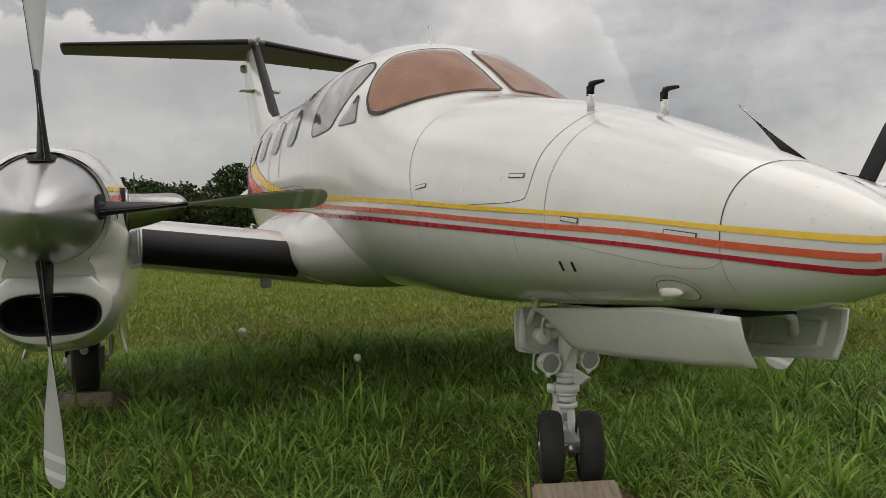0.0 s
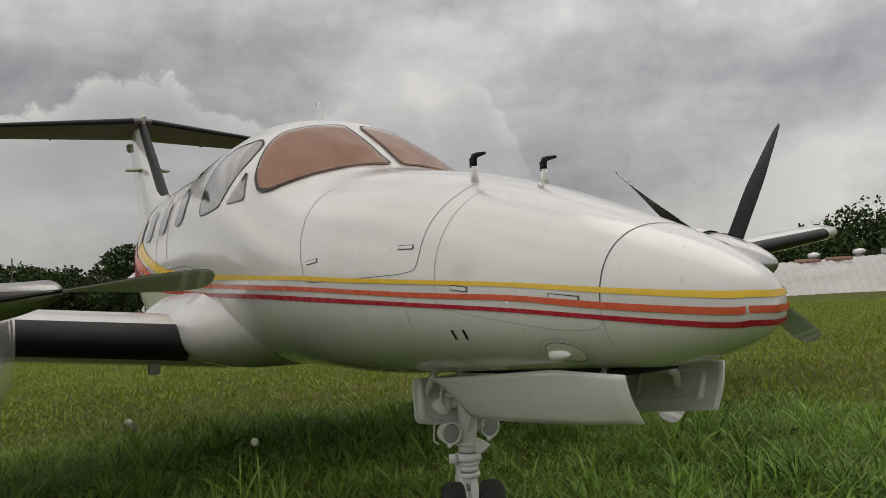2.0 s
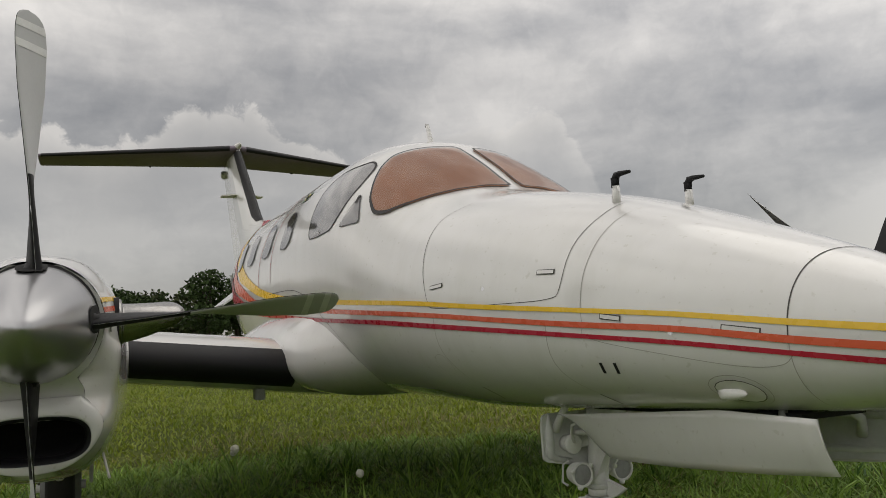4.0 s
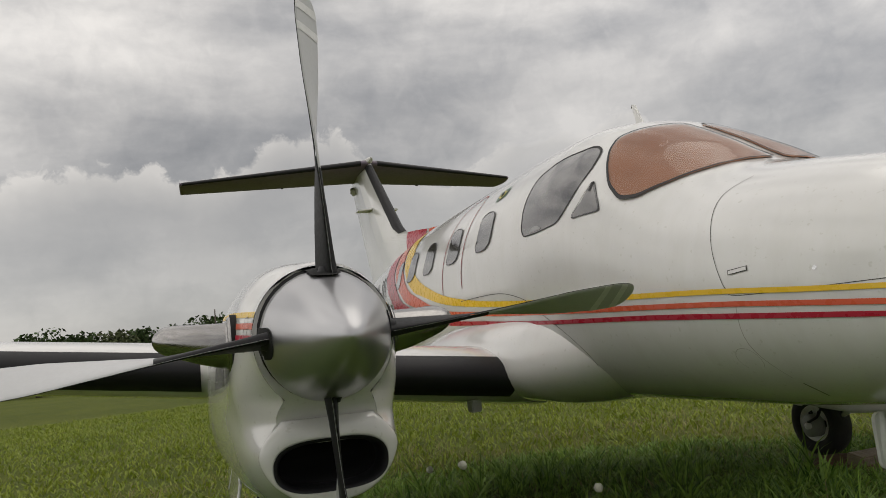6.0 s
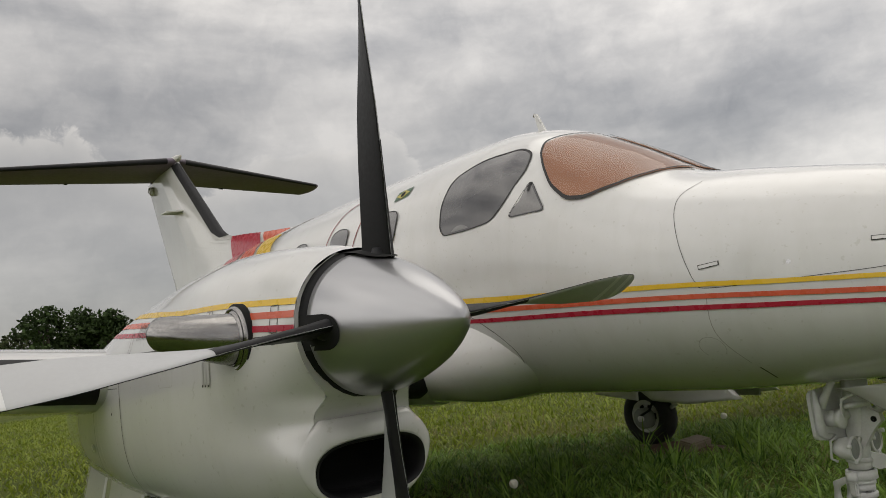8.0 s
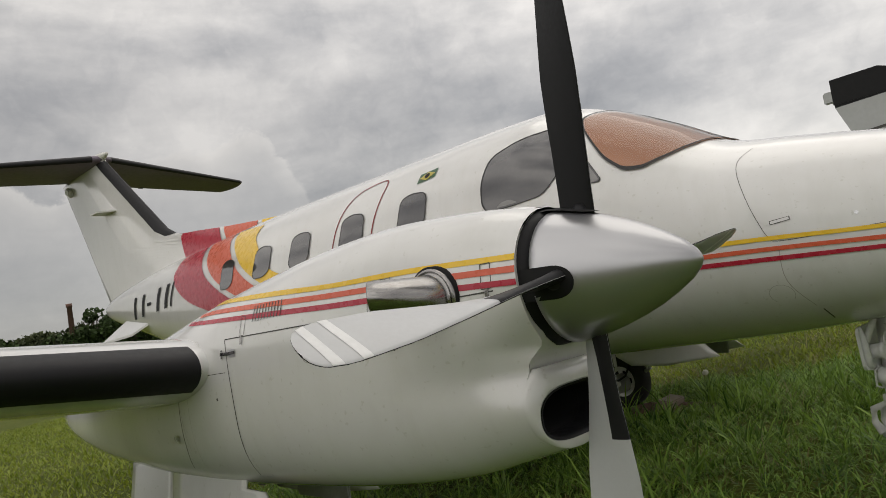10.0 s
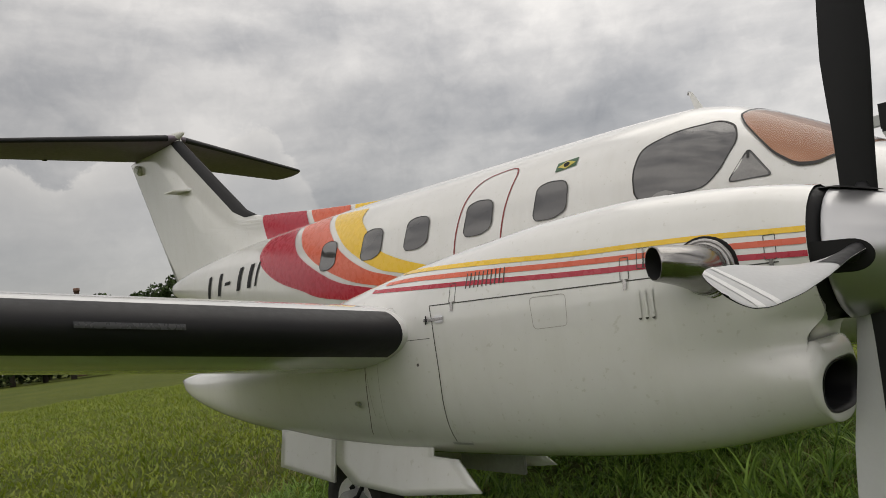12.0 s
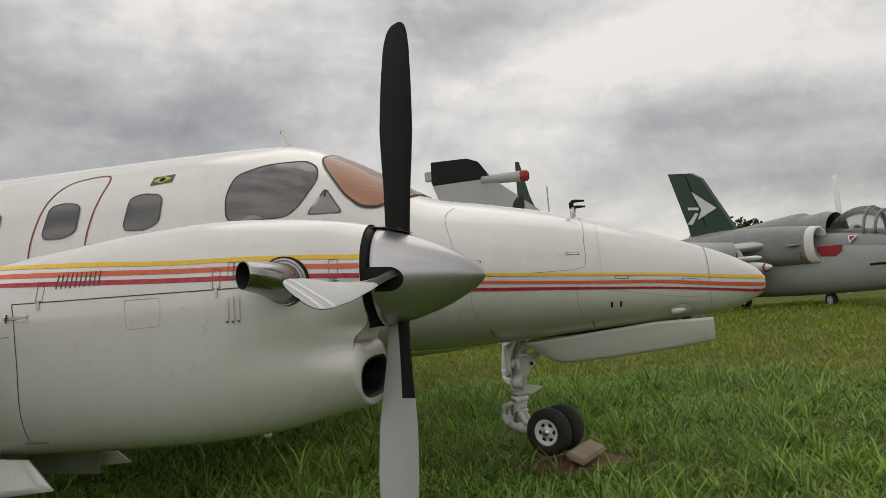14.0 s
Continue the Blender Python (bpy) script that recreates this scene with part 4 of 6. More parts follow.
def nacelle(s):
    y0 = s * NAC_Y
    inside = lambda x: Vector((x, y0, 1.15))
    rows = []
    N = 64
    for k in range(72):
        t = (k / 71) ** 1.4
        row = []
        for face in (-1, 1):
            for j in range(N):
                f = j / (N - 1)
                ff = 0.5 * f + 0.5 * (0.5 - 0.5 * math.cos(math.pi * f))
                ff = ff if face < 0 else 1 - ff
                zz = 0.83 + (1.645 - 0.83) * ff
                xf = cowl_front(zz)
                x = xf + (-7.15 - xf) * t
                top, bot, half, waist = spline(NAC, x)
                z = bot + (top - bot) * ff
                row.append(Vector((x, y0 + face * nac_half(x, z), z)))
        rows.append(row)
    nac = sheet("nacelle", rows, WHITE, plane, close_v=True, caps=(False, True), label="white engine nacelle with chin intake")

    front_x = cowl_front

    def front_half(z):
        top, bot, half, waist = spline(NAC, front_x(z))
        return nac_half(front_x(z), bot + (top - bot) * (z - 0.83) / (1.645 - 0.83)), bot + (top - bot) * (z - 0.83) / (1.645 - 0.83)

    # curved front wall between spinner and intake
    rr = []
    for k in range(15):
        z = 1.03 + 0.6 * (k / 14) ** 1.6
        w, zz = front_half(z)
        rr.append([Vector((front_x(z) - 0.001 - 0.015 * (1 - (j / 6) ** 4) * math.exp(-(((z - 1.115) / 0.05) ** 2)) - 0.02 * (1 - (j / 6) ** 4) * min(max((z - 1.2) / 0.1, 0), 1), y0 + w * j / 6, zz)) for j in range(-6, 7)])
    sheet("front_wall", rr, WHITE, nac)

    # chin intake: rounded white rim, black rubber lip, duct with its shade coloured black
    edge = []
    for i in range(200):
        w, zz = front_half(0.83 + 0.4 * i / 199)
        if zz > 1.1:
            break
        edge.append((math.atan2((zz - 0.932) / 0.8, w), w, zz, front_x(0.83 + 0.4 * i / 199)))

    def chin(f_y, f_z, dx, mix, ahead=None):
        """Ring between the outer edge of the chin (mix 0) and the mouth (mix 1)."""
        pts = []
        for k in range(56):
            a = 2 * math.pi * k / 56
            c, d = math.cos(a), math.sin(a)
            my, mz = 0.207 * f_y * math.copysign(abs(c) ** 0.62, c), 0.934 + 0.094 * f_z * math.copysign(abs(d) ** 0.82, d)
            ang = math.atan2(d, abs(c))
            if ang <= edge[-1][0]:
                oy, oz, ox = (float(np.interp(ang, [e[0] for e in edge], [e[q] for e in edge])) for q in (1, 2, 3))
            else:
                oy, oz, ox = (edge[-1][2] - 0.932) / 0.8 / math.tan(ang), edge[-1][2], edge[-1][3]
            oy = math.copysign(oy, c)
            y, z2 = oy + (my - oy) * mix, oz + (mz - oz) * mix
            g = mix if ahead is None else ahead
            pts.append(Vector((ox * (1 - g) + g * (-2.23 - 0.06 * (1.03 - z2) - 0.012 * (y / 0.206) ** 2) + dx, y0 + y, z2)))
        return pts

    sheet("intake_rim", [chin(1, 1, -0.001, 0, 0)] + [chin(1, 1, 0.0, 1 - math.cos(radians(a)), math.sin(radians(a))) for a in (12, 25, 38, 50, 62, 74, 84, 90)] + [chin(0.99, 0.98, -0.02, 1)], WHITE, nac, close_v=True, label="rounded white intake rim")
    sheet("intake_lip", [chin(0.995, 0.99, 0.002, 1), chin(0.95, 0.91, 0.0, 1), chin(0.9, 0.83, -0.03, 1), chin(0.88, 0.8, -0.12, 1)], RUBBER, nac, close_v=True, label="black rubber intake lip")
    sheet("intake_duct", [chin(0.9, 0.82, -0.08, 1), chin(0.8, 0.7, -0.3, 1), chin(0.001, 0.001, -0.32, 1)], VOID, nac, close_v=True, label="intake duct, its inner shade coloured black")
    revolve("cowl_ring", [(-2.168, 0.02), (-2.172, 0.215), (-2.19, 0.226), (-2.207, 0.238), (-2.25, 0.244)], BLACK, nac, at=(0, y0, 1.4), label="black gap ring behind the spinner")
    # stripes
    for face in (-1, 1):
        fn = lambda x, z, face=face: nac_side(x, z, s, face)
        for nm, mat_, la, lb in (
            ("yellow_band", YELLOW, [(-2.207, 1.493), (-2.66, 1.523), (-3.1, 1.54), (-3.55, 1.573), (-4.1, 1.602), (-4.25, 1.6)], [(-2.207, 1.473), (-2.66, 1.503), (-3.1, 1.52), (-3.55, 1.55), (-4.0, 1.578), (-4.22, 1.585)]),
            ("orange_band", ORANGE, [(-2.207, 1.454), (-2.66, 1.482), (-3.1, 1.502), (-3.55, 1.53), (-4.05, 1.556), (-4.3, 1.556)], [(-2.207, 1.432), (-2.66, 1.46), (-3.1, 1.48), (-3.55, 1.506), (-4.05, 1.535), (-4.3, 1.54)]),
            ("red_band", RED, [(-2.207, 1.41), (-2.66, 1.44), (-3.1, 1.46), (-3.55, 1.486), (-4.05, 1.512), (-4.4, 1.53)], [(-2.207, 1.39), (-2.66, 1.418), (-3.1, 1.438), (-3.55, 1.464), (-4.05, 1.492), (-4.4, 1.512)])):
            band(nm, fn, smooth_line(la, 6), smooth_line(lb, 6), 0.002, mat_, nac, inside)
        for line, w, m_ in (([(-3.89, 1.402), (-3.4, 1.396), (-2.83, 1.389), (-2.3, 1.384)], 0.005, SEAM), ([(-3.89, 1.402), (-3.868, 1.3), (-3.856, 1.1), (-3.865, 0.95), (-3.89, 0.75)], 0.005, SEAM),
                            ([(-4.37, 1.25), (-4.375, 1.083), (-4.4, 0.9), (-4.46, 0.78)], 0.005, SEAM), ([(-4.19, 1.248), (-3.89, 1.25)], 0.003, SEAM), ([(-4.37, 1.2), (-4.36, 1.0), (-4.36, 0.88)], 0.003, SEAM_SOFT)):
            seam("cowl_joint", fn, smooth_line(line, 5), w, m_, nac, inside)
        seam("hatch_joint", fn, rounded([(-3.302, 1.375), (-3.122, 1.374), (-3.125, 1.245), (-3.29, 1.242)], 0.15, 3), 0.003, SEAM_SOFT, nac, inside, closed=True)
        for k in range(10):
            x = -3.665 + 0.025 * k
            seam("louvre", fn, V2([(x, 1.456), (x, 1.525)]), 0.006, SEAM, nac, inside, lift=0.004)
        for k in range(3):
            x = -2.802 + 0.027 * k
            seam("vent_rib", fn, V2([(x, 1.245), (x, 1.26), (x, 1.3), (x, 1.35)]), 0.013, WHITE, nac, inside, lift=0.007)
            patch("rib_end", fn, [Vector((x + 0.007 * math.cos(j * 1.05), 1.243 + 0.007 * math.sin(j * 1.05))) for j in range(6)], 0.006, SEAM, nac, inside, rings=1)
        for x in (-2.785, -2.757):
            seam("strap_plate", fn, rounded([(x - 0.012, 1.43), (x + 0.012, 1.43), (x + 0.012, 1.505), (x - 0.012, 1.505)], 0.1, 2), 0.0025, SEAM, nac, inside, closed=True, lift=0.0045)
        for x, z in ((-2.852, 1.43), (-2.322, 1.43), (-3.748, 1.44)):
            seam("hinge_strap", fn, rounded([(x - 0.018, z - 0.035), (x + 0.018, z - 0.035), (x + 0.018, z + 0.05), (x - 0.018, z + 0.05)], 0.1, 2), 0.003, SEAM, nac, inside, closed=True, lift=0.003)
            seam("hinge_pin", fn, V2([(x, z - 0.035), (x, z - 0.075)]), 0.014, STEEL, nac, inside, lift=0.006)
        lt = seam("cowl_latch", fn, V2([(-3.92, 1.335), (-3.8, 1.335)]), 0.014, STEEL, nac, inside, lift=0.006)
        seam("latch_plate", fn, V2([(-3.85, 1.335), (-3.8, 1.335)]), 0.035, ALU, lt, inside, lift=0.005)
        seam("round_cover", fn, [Vector((-4.17 + 0.04 * math.cos(k * 0.52), 1.385 + 0.035 * math.sin(k * 0.52))) for k in range(12)], 0.002, SEAM_SOFT, nac, inside, closed=True)
        patch("tie_down_hole", fn, [Vector((-4.47 + 0.03 * math.cos(k * 0.52), 0.95 + 0.013 * math.sin(k * 0.52))) for k in range(12)], 0.004, GREY_IN, nac, inside, rings=2)
        seam("cowl_joint", fn, smooth_line([(-4.27, 1.25), (-4.275, 1.083), (-4.29, 0.9), (-4.33, 0.74)], 5), 0.0025, SEAM_SOFT, nac, inside)
        seam("tie_down_ring", fn, [Vector((-4.44 + 0.022 * math.cos(k * 0.52), 0.95 + 0.018 * math.sin(k * 0.52))) for k in range(12)], 0.009, ALU, nac, inside, closed=True, lift=0.012)
        for k in range(4):
            patch("rivet", fn, [Vector((-3.905 + 0.006 * math.cos(j * 1.05), 1.32 + 0.01 * k + 0.006 * math.sin(j * 1.05))) for j in range(6)], 0.008, BLACK, nac, inside, rings=1)
        seam("latch_strip", fn, V2([(-3.92, 0.742), (-3.8, 0.738)]), 0.018, GREY_IN, nac, inside, lift=0.004)
        patch("screw", fn, [Vector((-3.98 + 0.008 * math.cos(k * 1.05), 1.13 + 0.008 * math.sin(k * 1.05))) for k in range(6)], 0.004, SEAM, nac, inside, rings=1)
        # exhaust: a round stub that turns aft into an oval pipe, its mouth cut slantwise to open outboard
        b = nac_side(-2.54, 1.392, s, face)
        revolve("exhaust_collar", [(-face * 0.09, 0.112), (face * 0.004, 0.112), (face * 0.012, 0.108), (face * 0.014, 0.1), (face * 0.006, 0.096), (face * 0.022, 0.09)], STEEL, nac, axis="Y", at=(b.x, b.y - face * 0.006, b.z), segs=32, label="steel exhaust collar")
        # black ring that paints the shadow gap round the raised collar
        revolve("collar_gap", [(-face * 0.09, 0.119), (face * 0.001, 0.119), (face * 0.002, 0.11)], VOID, nac, axis="Y", at=(b.x, b.y - face * 0.006, b.z), segs=32)
        # sections: middle x, offset, z; half axis from the outboard lip to the aft lip; half height
        keys = [(-2.54, 0.26, 1.392, -0.088, 0.0, 0.088), (-2.54, 0.345, 1.394, -0.088, -0.01, 0.087), (-2.549, 0.405, 1.402, -0.084, -0.045, 0.08),
                (-2.57, 0.462, 1.414, -0.08, -0.068, 0.071), (-2.6, 0.503, 1.424, -0.077, -0.078, 0.065), (-2.628, 0.522, 1.43, -0.075, -0.081, 0.061)]
        line = [np.array(p) for p in smooth_line3(keys, 4)]
        rows = []
        for x, o, z, ux, uo, h in line:
            rows.append([Vector((x + math.cos(q) * ux, y0 + face * (o + math.cos(q) * uo), z + math.sin(q) * h)) for q in np.linspace(0, 2 * math.pi, 28, endpoint=False)])
        inner = []
        for i, f in ((-1, 0.945), (-5, 0.88), (-9, 0.8), (-12, 0.7)):
            mid = sum(rows[i], Vector((0, 0, 0))) / len(rows[i])
            inner.append([mid + (p - mid) * f for p in rows[i]])
        ex = sheet("exhaust_pipe", rows + [inner[0]], STEEL, nac, close_v=True, label="polished swept-back exhaust pipe")
        sheet("exhaust_bore", inner, VOID, ex, close_v=True, caps=(False, True))
    return nac


# propeller blade, pointing up, nose forward (+x); its cambered face looks towards +y
def blade_rows(side):
    rows = []
    for f in [k / 26 for k in range(26)] + [0.975, 0.988, 0.996, 1.0]:
        r = 0.17 + 1.04 * f
        chord = np.interp(f, [0, 0.1, 0.25, 0.5, 0.72, 0.88, 0.93, 0.962, 0.975, 0.988, 0.996, 1.0], [0.115, 0.118, 0.13, 0.175, 0.19, 0.182, 0.168, 0.146, 0.13, 0.1, 0.066, 0.02])
        thick = np.interp(f, [0, 0.12, 0.3, 0.6, 1.0], [0.042, 0.027, 0.015, 0.009, 0.003])
        pitch = radians(np.interp(f, [0, 0.2, 0.4, 0.7, 1.0], [112, 99, 84, 65, 53]))
        lead = Vector((math.sin(pitch), math.cos(pitch) * -1, 0))
        face = Vector((math.cos(pitch), math.sin(pitch), 0))
        row = []
        for j in range(9):
            u = j / 8
            t = u * u
            e = thick * 2.6 * (math.sqrt(max(t, 0)) - t) * (1.3 if side > 0 else 0.35) + 0.0012
            row.append(Vector((0, 0, r)) + lead * chord * (0.42 - t) + face * e * side)
        rows.append(row)
    return rows


def propeller(s, turns):
    y0 = s * NAC_Y
    hub = Vector((-2.09, y0, 1.39))
    prof = [(-1.684, 0.0), (-1.686, 0.014), (-1.7, 0.034), (-1.733, 0.064), (-1.79, 0.1), (-1.855, 0.135), (-1.92, 0.163), (-1.995, 0.191), (-2.07, 0.213), (-2.135, 0.227), (-2.165, 0.2325), (-2.17, 0.226)]
    spin = revolve("spinner", prof, SPIN, plane, at=(0, y0, 1.367), segs=64, label="satin metal propeller spinner")
    for v in spin.data.vertices:
        v.co.z -= (v.co.x + 1.684) * 0.05
    front, back = blade_rows(1), blade_rows(-1)
    for turn in turns:
        m = Matrix.Translation(hub) @ Matrix.Rotation(radians(4.0), 4, "Y") @ Matrix.Rotation(radians(turn), 4, "X")
        bl = sheet("blade", [[m @ p for p in r] for r in back] , BLACK, spin, caps=(True, False), label="propeller blade, black behind and grey in front")
        sheet("blade_face", [[m @ p for p in r] for r in front], BLADE_GREY, spin, caps=(False, False), label="light grey blade face")
        # black de-icing strip along the inner leading edge and painted tip bands
        rows = []
        for i in range(0, 11):
            r = front[i]
            rows.append([m @ (r[j] + (r[j] - back[i][j]).normalized() * 0.0012) for j in range(6)])
        sheet("deicer_strip", rows, RUBBER, spin)
        rows = [[m @ (p + (p - q).normalized() * 0.0012) for p, q in zip(front[i], back[i])] for i in (0, 1)]
        sheet("blade_cuff", rows, RUBBER, spin)
        for a, b in ((22, 23), (24, 25)):
            rows = []
            for f in np.linspace(a + 0.15, b - 0.1, 3):
                i = int(f)
                t = f - i
                rows.append([m @ (p.lerp(p2, t) + (p - q).normalized() * 0.0014) for p, p2, q in zip(front[i], front[i + 1], back[i])])
            sheet("tip_band", rows, BLADE_WHITE, spin, label="white painted tip band")
        # black sheet on the spinner for the shade in the cut-out round the blade root
        rows = []
        for f in (1.0, 0.6, 0.01):
            row = []
            for a in np.linspace(0, 2 * math.pi, 24, endpoint=False):
                u, v = 0.07 * f * math.cos(a), 0.055 * f * math.sin(a)
                if u < 0:
                    u, v = max(u * 2.6, -0.128 * f), 0.055 * f * max(-1, min(1, math.sin(a) * 1.5))
                x = hub.x + u
                r = np.interp(-x, [-p[0] for p in prof[:-1]], [p[1] for p in prof[:-1]]) + 0.003
                row.append(Vector((0, 0, 0)) + m @ Vector((u, v, math.sqrt(max(r * r - v * v, 0)))))
            rows.append(row)
        sheet("blade_cutout", rows, VOID, spin, close_v=True, label="black sheet for the shade in the blade root cut-out")
        tube("blade_root", [m @ Vector((0, 0, 0.14)), m @ Vector((0, 0, 0.2)), m @ Vector((0, 0, 0.235))], [0.036, 0.034, 0.018], RUBBER, spin, segs=14)
    return spin


for s, turns in ((-1, (1.0, 94.3, 180.9, 273.0)), (1, (-31.0, 59.0, 149.0, 239.0))):
    nacelle(s)
    propeller(s, turns)

# ---------------------------------------------------------------- undercarriage


def wheel(name_tyre, at, r, width, parent):
    x, y, z = at
    w = width / 2
    revolve(name_tyre, [(-w * 0.75, r * 0.55), (-w, r * 0.68), (-w * 0.95, r * 0.86), (-w * 0.7, r * 0.97), (0, r), (w * 0.7, r * 0.97), (w * 0.95, r * 0.86), (w, r * 0.68), (w * 0.75, r * 0.55)], TYRE, parent, axis="Y", at=at, segs=36, label="worn black aircraft tyre")
    revolve("rim", [(-w * 0.7, r * 0.57), (-w * 0.85, r * 0.55), (-w * 0.6, r * 0.46), (-w * 0.35, r * 0.3), (-w * 0.7, r * 0.2), (-w * 0.75, 0.001), (w * 0.75, 0.001), (w * 0.7, r * 0.2), (w * 0.35, r * 0.3), (w * 0.6, r * 0.46), (w * 0.85, r * 0.55), (w * 0.7, r * 0.57)], GEAR, parent, axis="Y", at=at, segs=30, label="white painted wheel rim")
    for sd in (-1, 1):
        # black discs paint the shade of the recesses between the spokes
        for k in range(6):
            a = k * math.pi / 3
            revolve("rim_hole", [(sd * (w * 0.5), 0.001), (sd * (w * 0.52), r * 0.1)], VOID, parent, axis="Y", at=(x + r * 0.36 * math.cos(a), y, z + r * 0.36 * math.sin(a)), segs=10)


STEER = Matrix.Translation((-1.89, 0, 0)) @ Matrix.Rotation(radians(-27), 4, "Z") @ Matrix.Translation((1.89, 0, 0))


def turned(ob):
    """Turns a part about the nose leg's axis, as the wheels stand."""
    ob.data.transform(STEER)
    return ob


def nose_gear():
    cx = -1.85
    leg = tube("nose_gear_leg", [(cx + 0.03, 0, 0.98), (cx + 0.015, 0, 0.75), (cx, 0, 0.62), (cx - 0.01, 0, 0.5)], [0.058, 0.056, 0.048, 0.046], GEAR, plane, segs=20, label="white nose gear leg with twin wheels")
    # collars and yoke at the foot of the cylinder
    for z, r, h in ((0.53, 0.058, 0.012), (0.505, 0.05, 0.02), (0.462, 0.068, 0.022), (0.43, 0.056, 0.01), (0.405, 0.05, 0.014), (0.372, 0.057, 0.012), (0.345, 0.04, 0.016)):
        revolve("collar", [(-h, r * 0.82), (-h * 0.8, r), (h * 0.8, r), (h, r * 0.82)], GEAR, leg, axis="Z", at=(cx - 0.012, 0, z), segs=22)
    revolve("steering_lug", [(-0.02, 0.001), (-0.02, 0.024), (0.02, 0.024), (0.02, 0.001)], GEAR, leg, axis="Z", at=(cx - 0.02, -0.085, 0.462), segs=14)
    plate("tow_lug", [(cx + 0.02, 0.5), (cx + 0.02, 0.565), (cx + 0.09, 0.555), (cx + 0.17, 0.54), (cx + 0.11, 0.5), (cx + 0.07, 0.485)], GEAR, leg, 0.02, lambda u, v, w: Vector((u, w + 0.02, v)))
    plate("gusset", [(cx + 0.02, 0.56), (cx + 0.045, 0.6), (cx + 0.1, 0.68), (cx + 0.135, 0.715), (cx + 0.13, 0.75), (cx + 0.09, 0.775), (cx + 0.02, 0.8)], GEAR, leg, 0.04, lambda u, v, w: Vector((u, w - 0.02, v)))
    revolve("pivot_hole", [(-0.049, 0.001), (-0.049, 0.014)], VOID, leg, axis="Y", at=(cx + 0.105, 0.005, 0.725), segs=12)
    low = [tube("piston", [(cx - 0.02, 0, 0.45), (cx - 0.05, 0, 0.28)], 0.032, ALU, leg, segs=14)]
    before = set(leg.children)
    for s in (-1, 1):
        tube("torque_link", [(-1.9, s * 0.03, 0.44), (-1.99, s * 0.035, 0.4), (-2.0, s * 0.035, 0.33), (-1.96, s * 0.03, 0.27)], [0.014, 0.02, 0.02, 0.026], GEAR, leg)
        wheel("tyre", (-1.565, s * 0.092, 0.238), 0.172, 0.112, leg)
        block("link_lug", (0.05, 0.022, 0.07), (-1.86, s * 0.042, 0.4), GEAR, leg, 0.008)
        tube("fork_arm", [(-1.85, s * 0.03, 0.36), (-1.8, s * 0.032, 0.29), (-1.6, s * 0.03, 0.236)], [0.02, 0.022, 0.026], GEAR, leg)
    tube("link_beam", [(-1.97, 0, 0.27), (-1.85, 0, 0.24), (-1.56, 0, 0.238)], [0.034, 0.042, 0.036], GEAR, leg, segs=14)
    revolve("axle_nut", [(0.0, 0.03), (0.012, 0.03), (0.014, 0.001)], ALU, leg, axis="X", at=(-1.525, 0, 0.236), segs=10)
    tube("axle", [(-1.565, -0.15, 0.238), (-1.565, 0.15, 0.238)], 0.024, ALU, leg)
    for ob in low + [c for c in leg.children if c not in before]:
        turned(ob)
    for s in (-1, 1):
        at = (cx if s < 0 else cx - 0.01, s * 0.12, 0.6)
        lamp = revolve("taxi_lamp", [(-0.06, 0.012), (-0.055, 0.03), (-0.03, 0.046), (0.0, 0.052), (0.028, 0.054), (0.032, 0.058), (0.04, 0.058), (0.042, 0.05), (0.034, 0.047)], GEAR, leg, axis="X", at=at, segs=26, label="round taxi lamp in white housing")
        revolve("lamp_lens", [(0.034, 0.048), (0.042, 0.03), (0.045, 0.001)], GREY_IN, lamp, axis="X", at=at, segs=22)
        for a in (0.7, 2.8, 4.4):
            tube("rim_clip", [(cx + 0.03, s * 0.12 + 0.06 * math.cos(a), 0.6 + 0.06 * math.sin(a)), (cx + 0.046, s * 0.12 + 0.06 * math.cos(a), 0.6 + 0.06 * math.sin(a))], 0.011, GEAR, lamp, segs=8)
        tube("lamp_stay", [(cx - 0.03, s * 0.15, 0.66), (cx - 0.045, s * 0.172, 0.64), (cx - 0.05, s * 0.176, 0.56), (cx - 0.03, s * 0.16, 0.545)], 0.006, GEAR, lamp, segs=8)
        tube("lamp_bracket", [(cx, s * 0.03, 0.6), (cx - 0.01, s * 0.09, 0.6)], 0.018, GEAR, leg)
    act = revolve("actuator", [(-0.05, 0.0), (-0.05, 0.036), (-0.01, 0.04), (0.0, 0.036), (0.004, 0.045), (0.022, 0.045), (0.026, 0.038), (0.032, 0.02), (0.034, 0.0)], GEAR, leg, axis="X", at=(cx - 0.005, -0.145, 0.74), segs=24)
    tube("actuator_arm", [(cx - 0.04, -0.13, 0.74), (cx - 0.01, -0.03, 0.745)], [0.03, 0.026], GEAR, leg)
    tube("brake_hose", [(cx + 0.025, -0.15, 0.75), (cx + 0.03, -0.165, 0.79), (cx + 0.03, -0.16, 0.83), (cx + 0.06, -0.14, 0.845), (cx + 0.16, -0.09, 0.86)], 0.008, GEAR, leg, segs=8)
    tube("valve", [(cx, -0.12, 0.79), (cx + 0.05, -0.09, 0.795), (cx + 0.11, -0.06, 0.8)], [0.014, 0.016, 0.008], GEAR, leg, segs=10)
    tube("drag_strut", [(cx + 0.08, 0, 0.74), (cx + 0.4, 0, 0.99)], 0.024, GEAR, leg)
    tube("bay_stay", [(cx - 0.05, -0.2, 0.8), (cx - 0.02, -0.19, 0.86), (cx + 0.03, -0.16, 0.96)], [0.022, 0.018, 0.014], GEAR, leg)
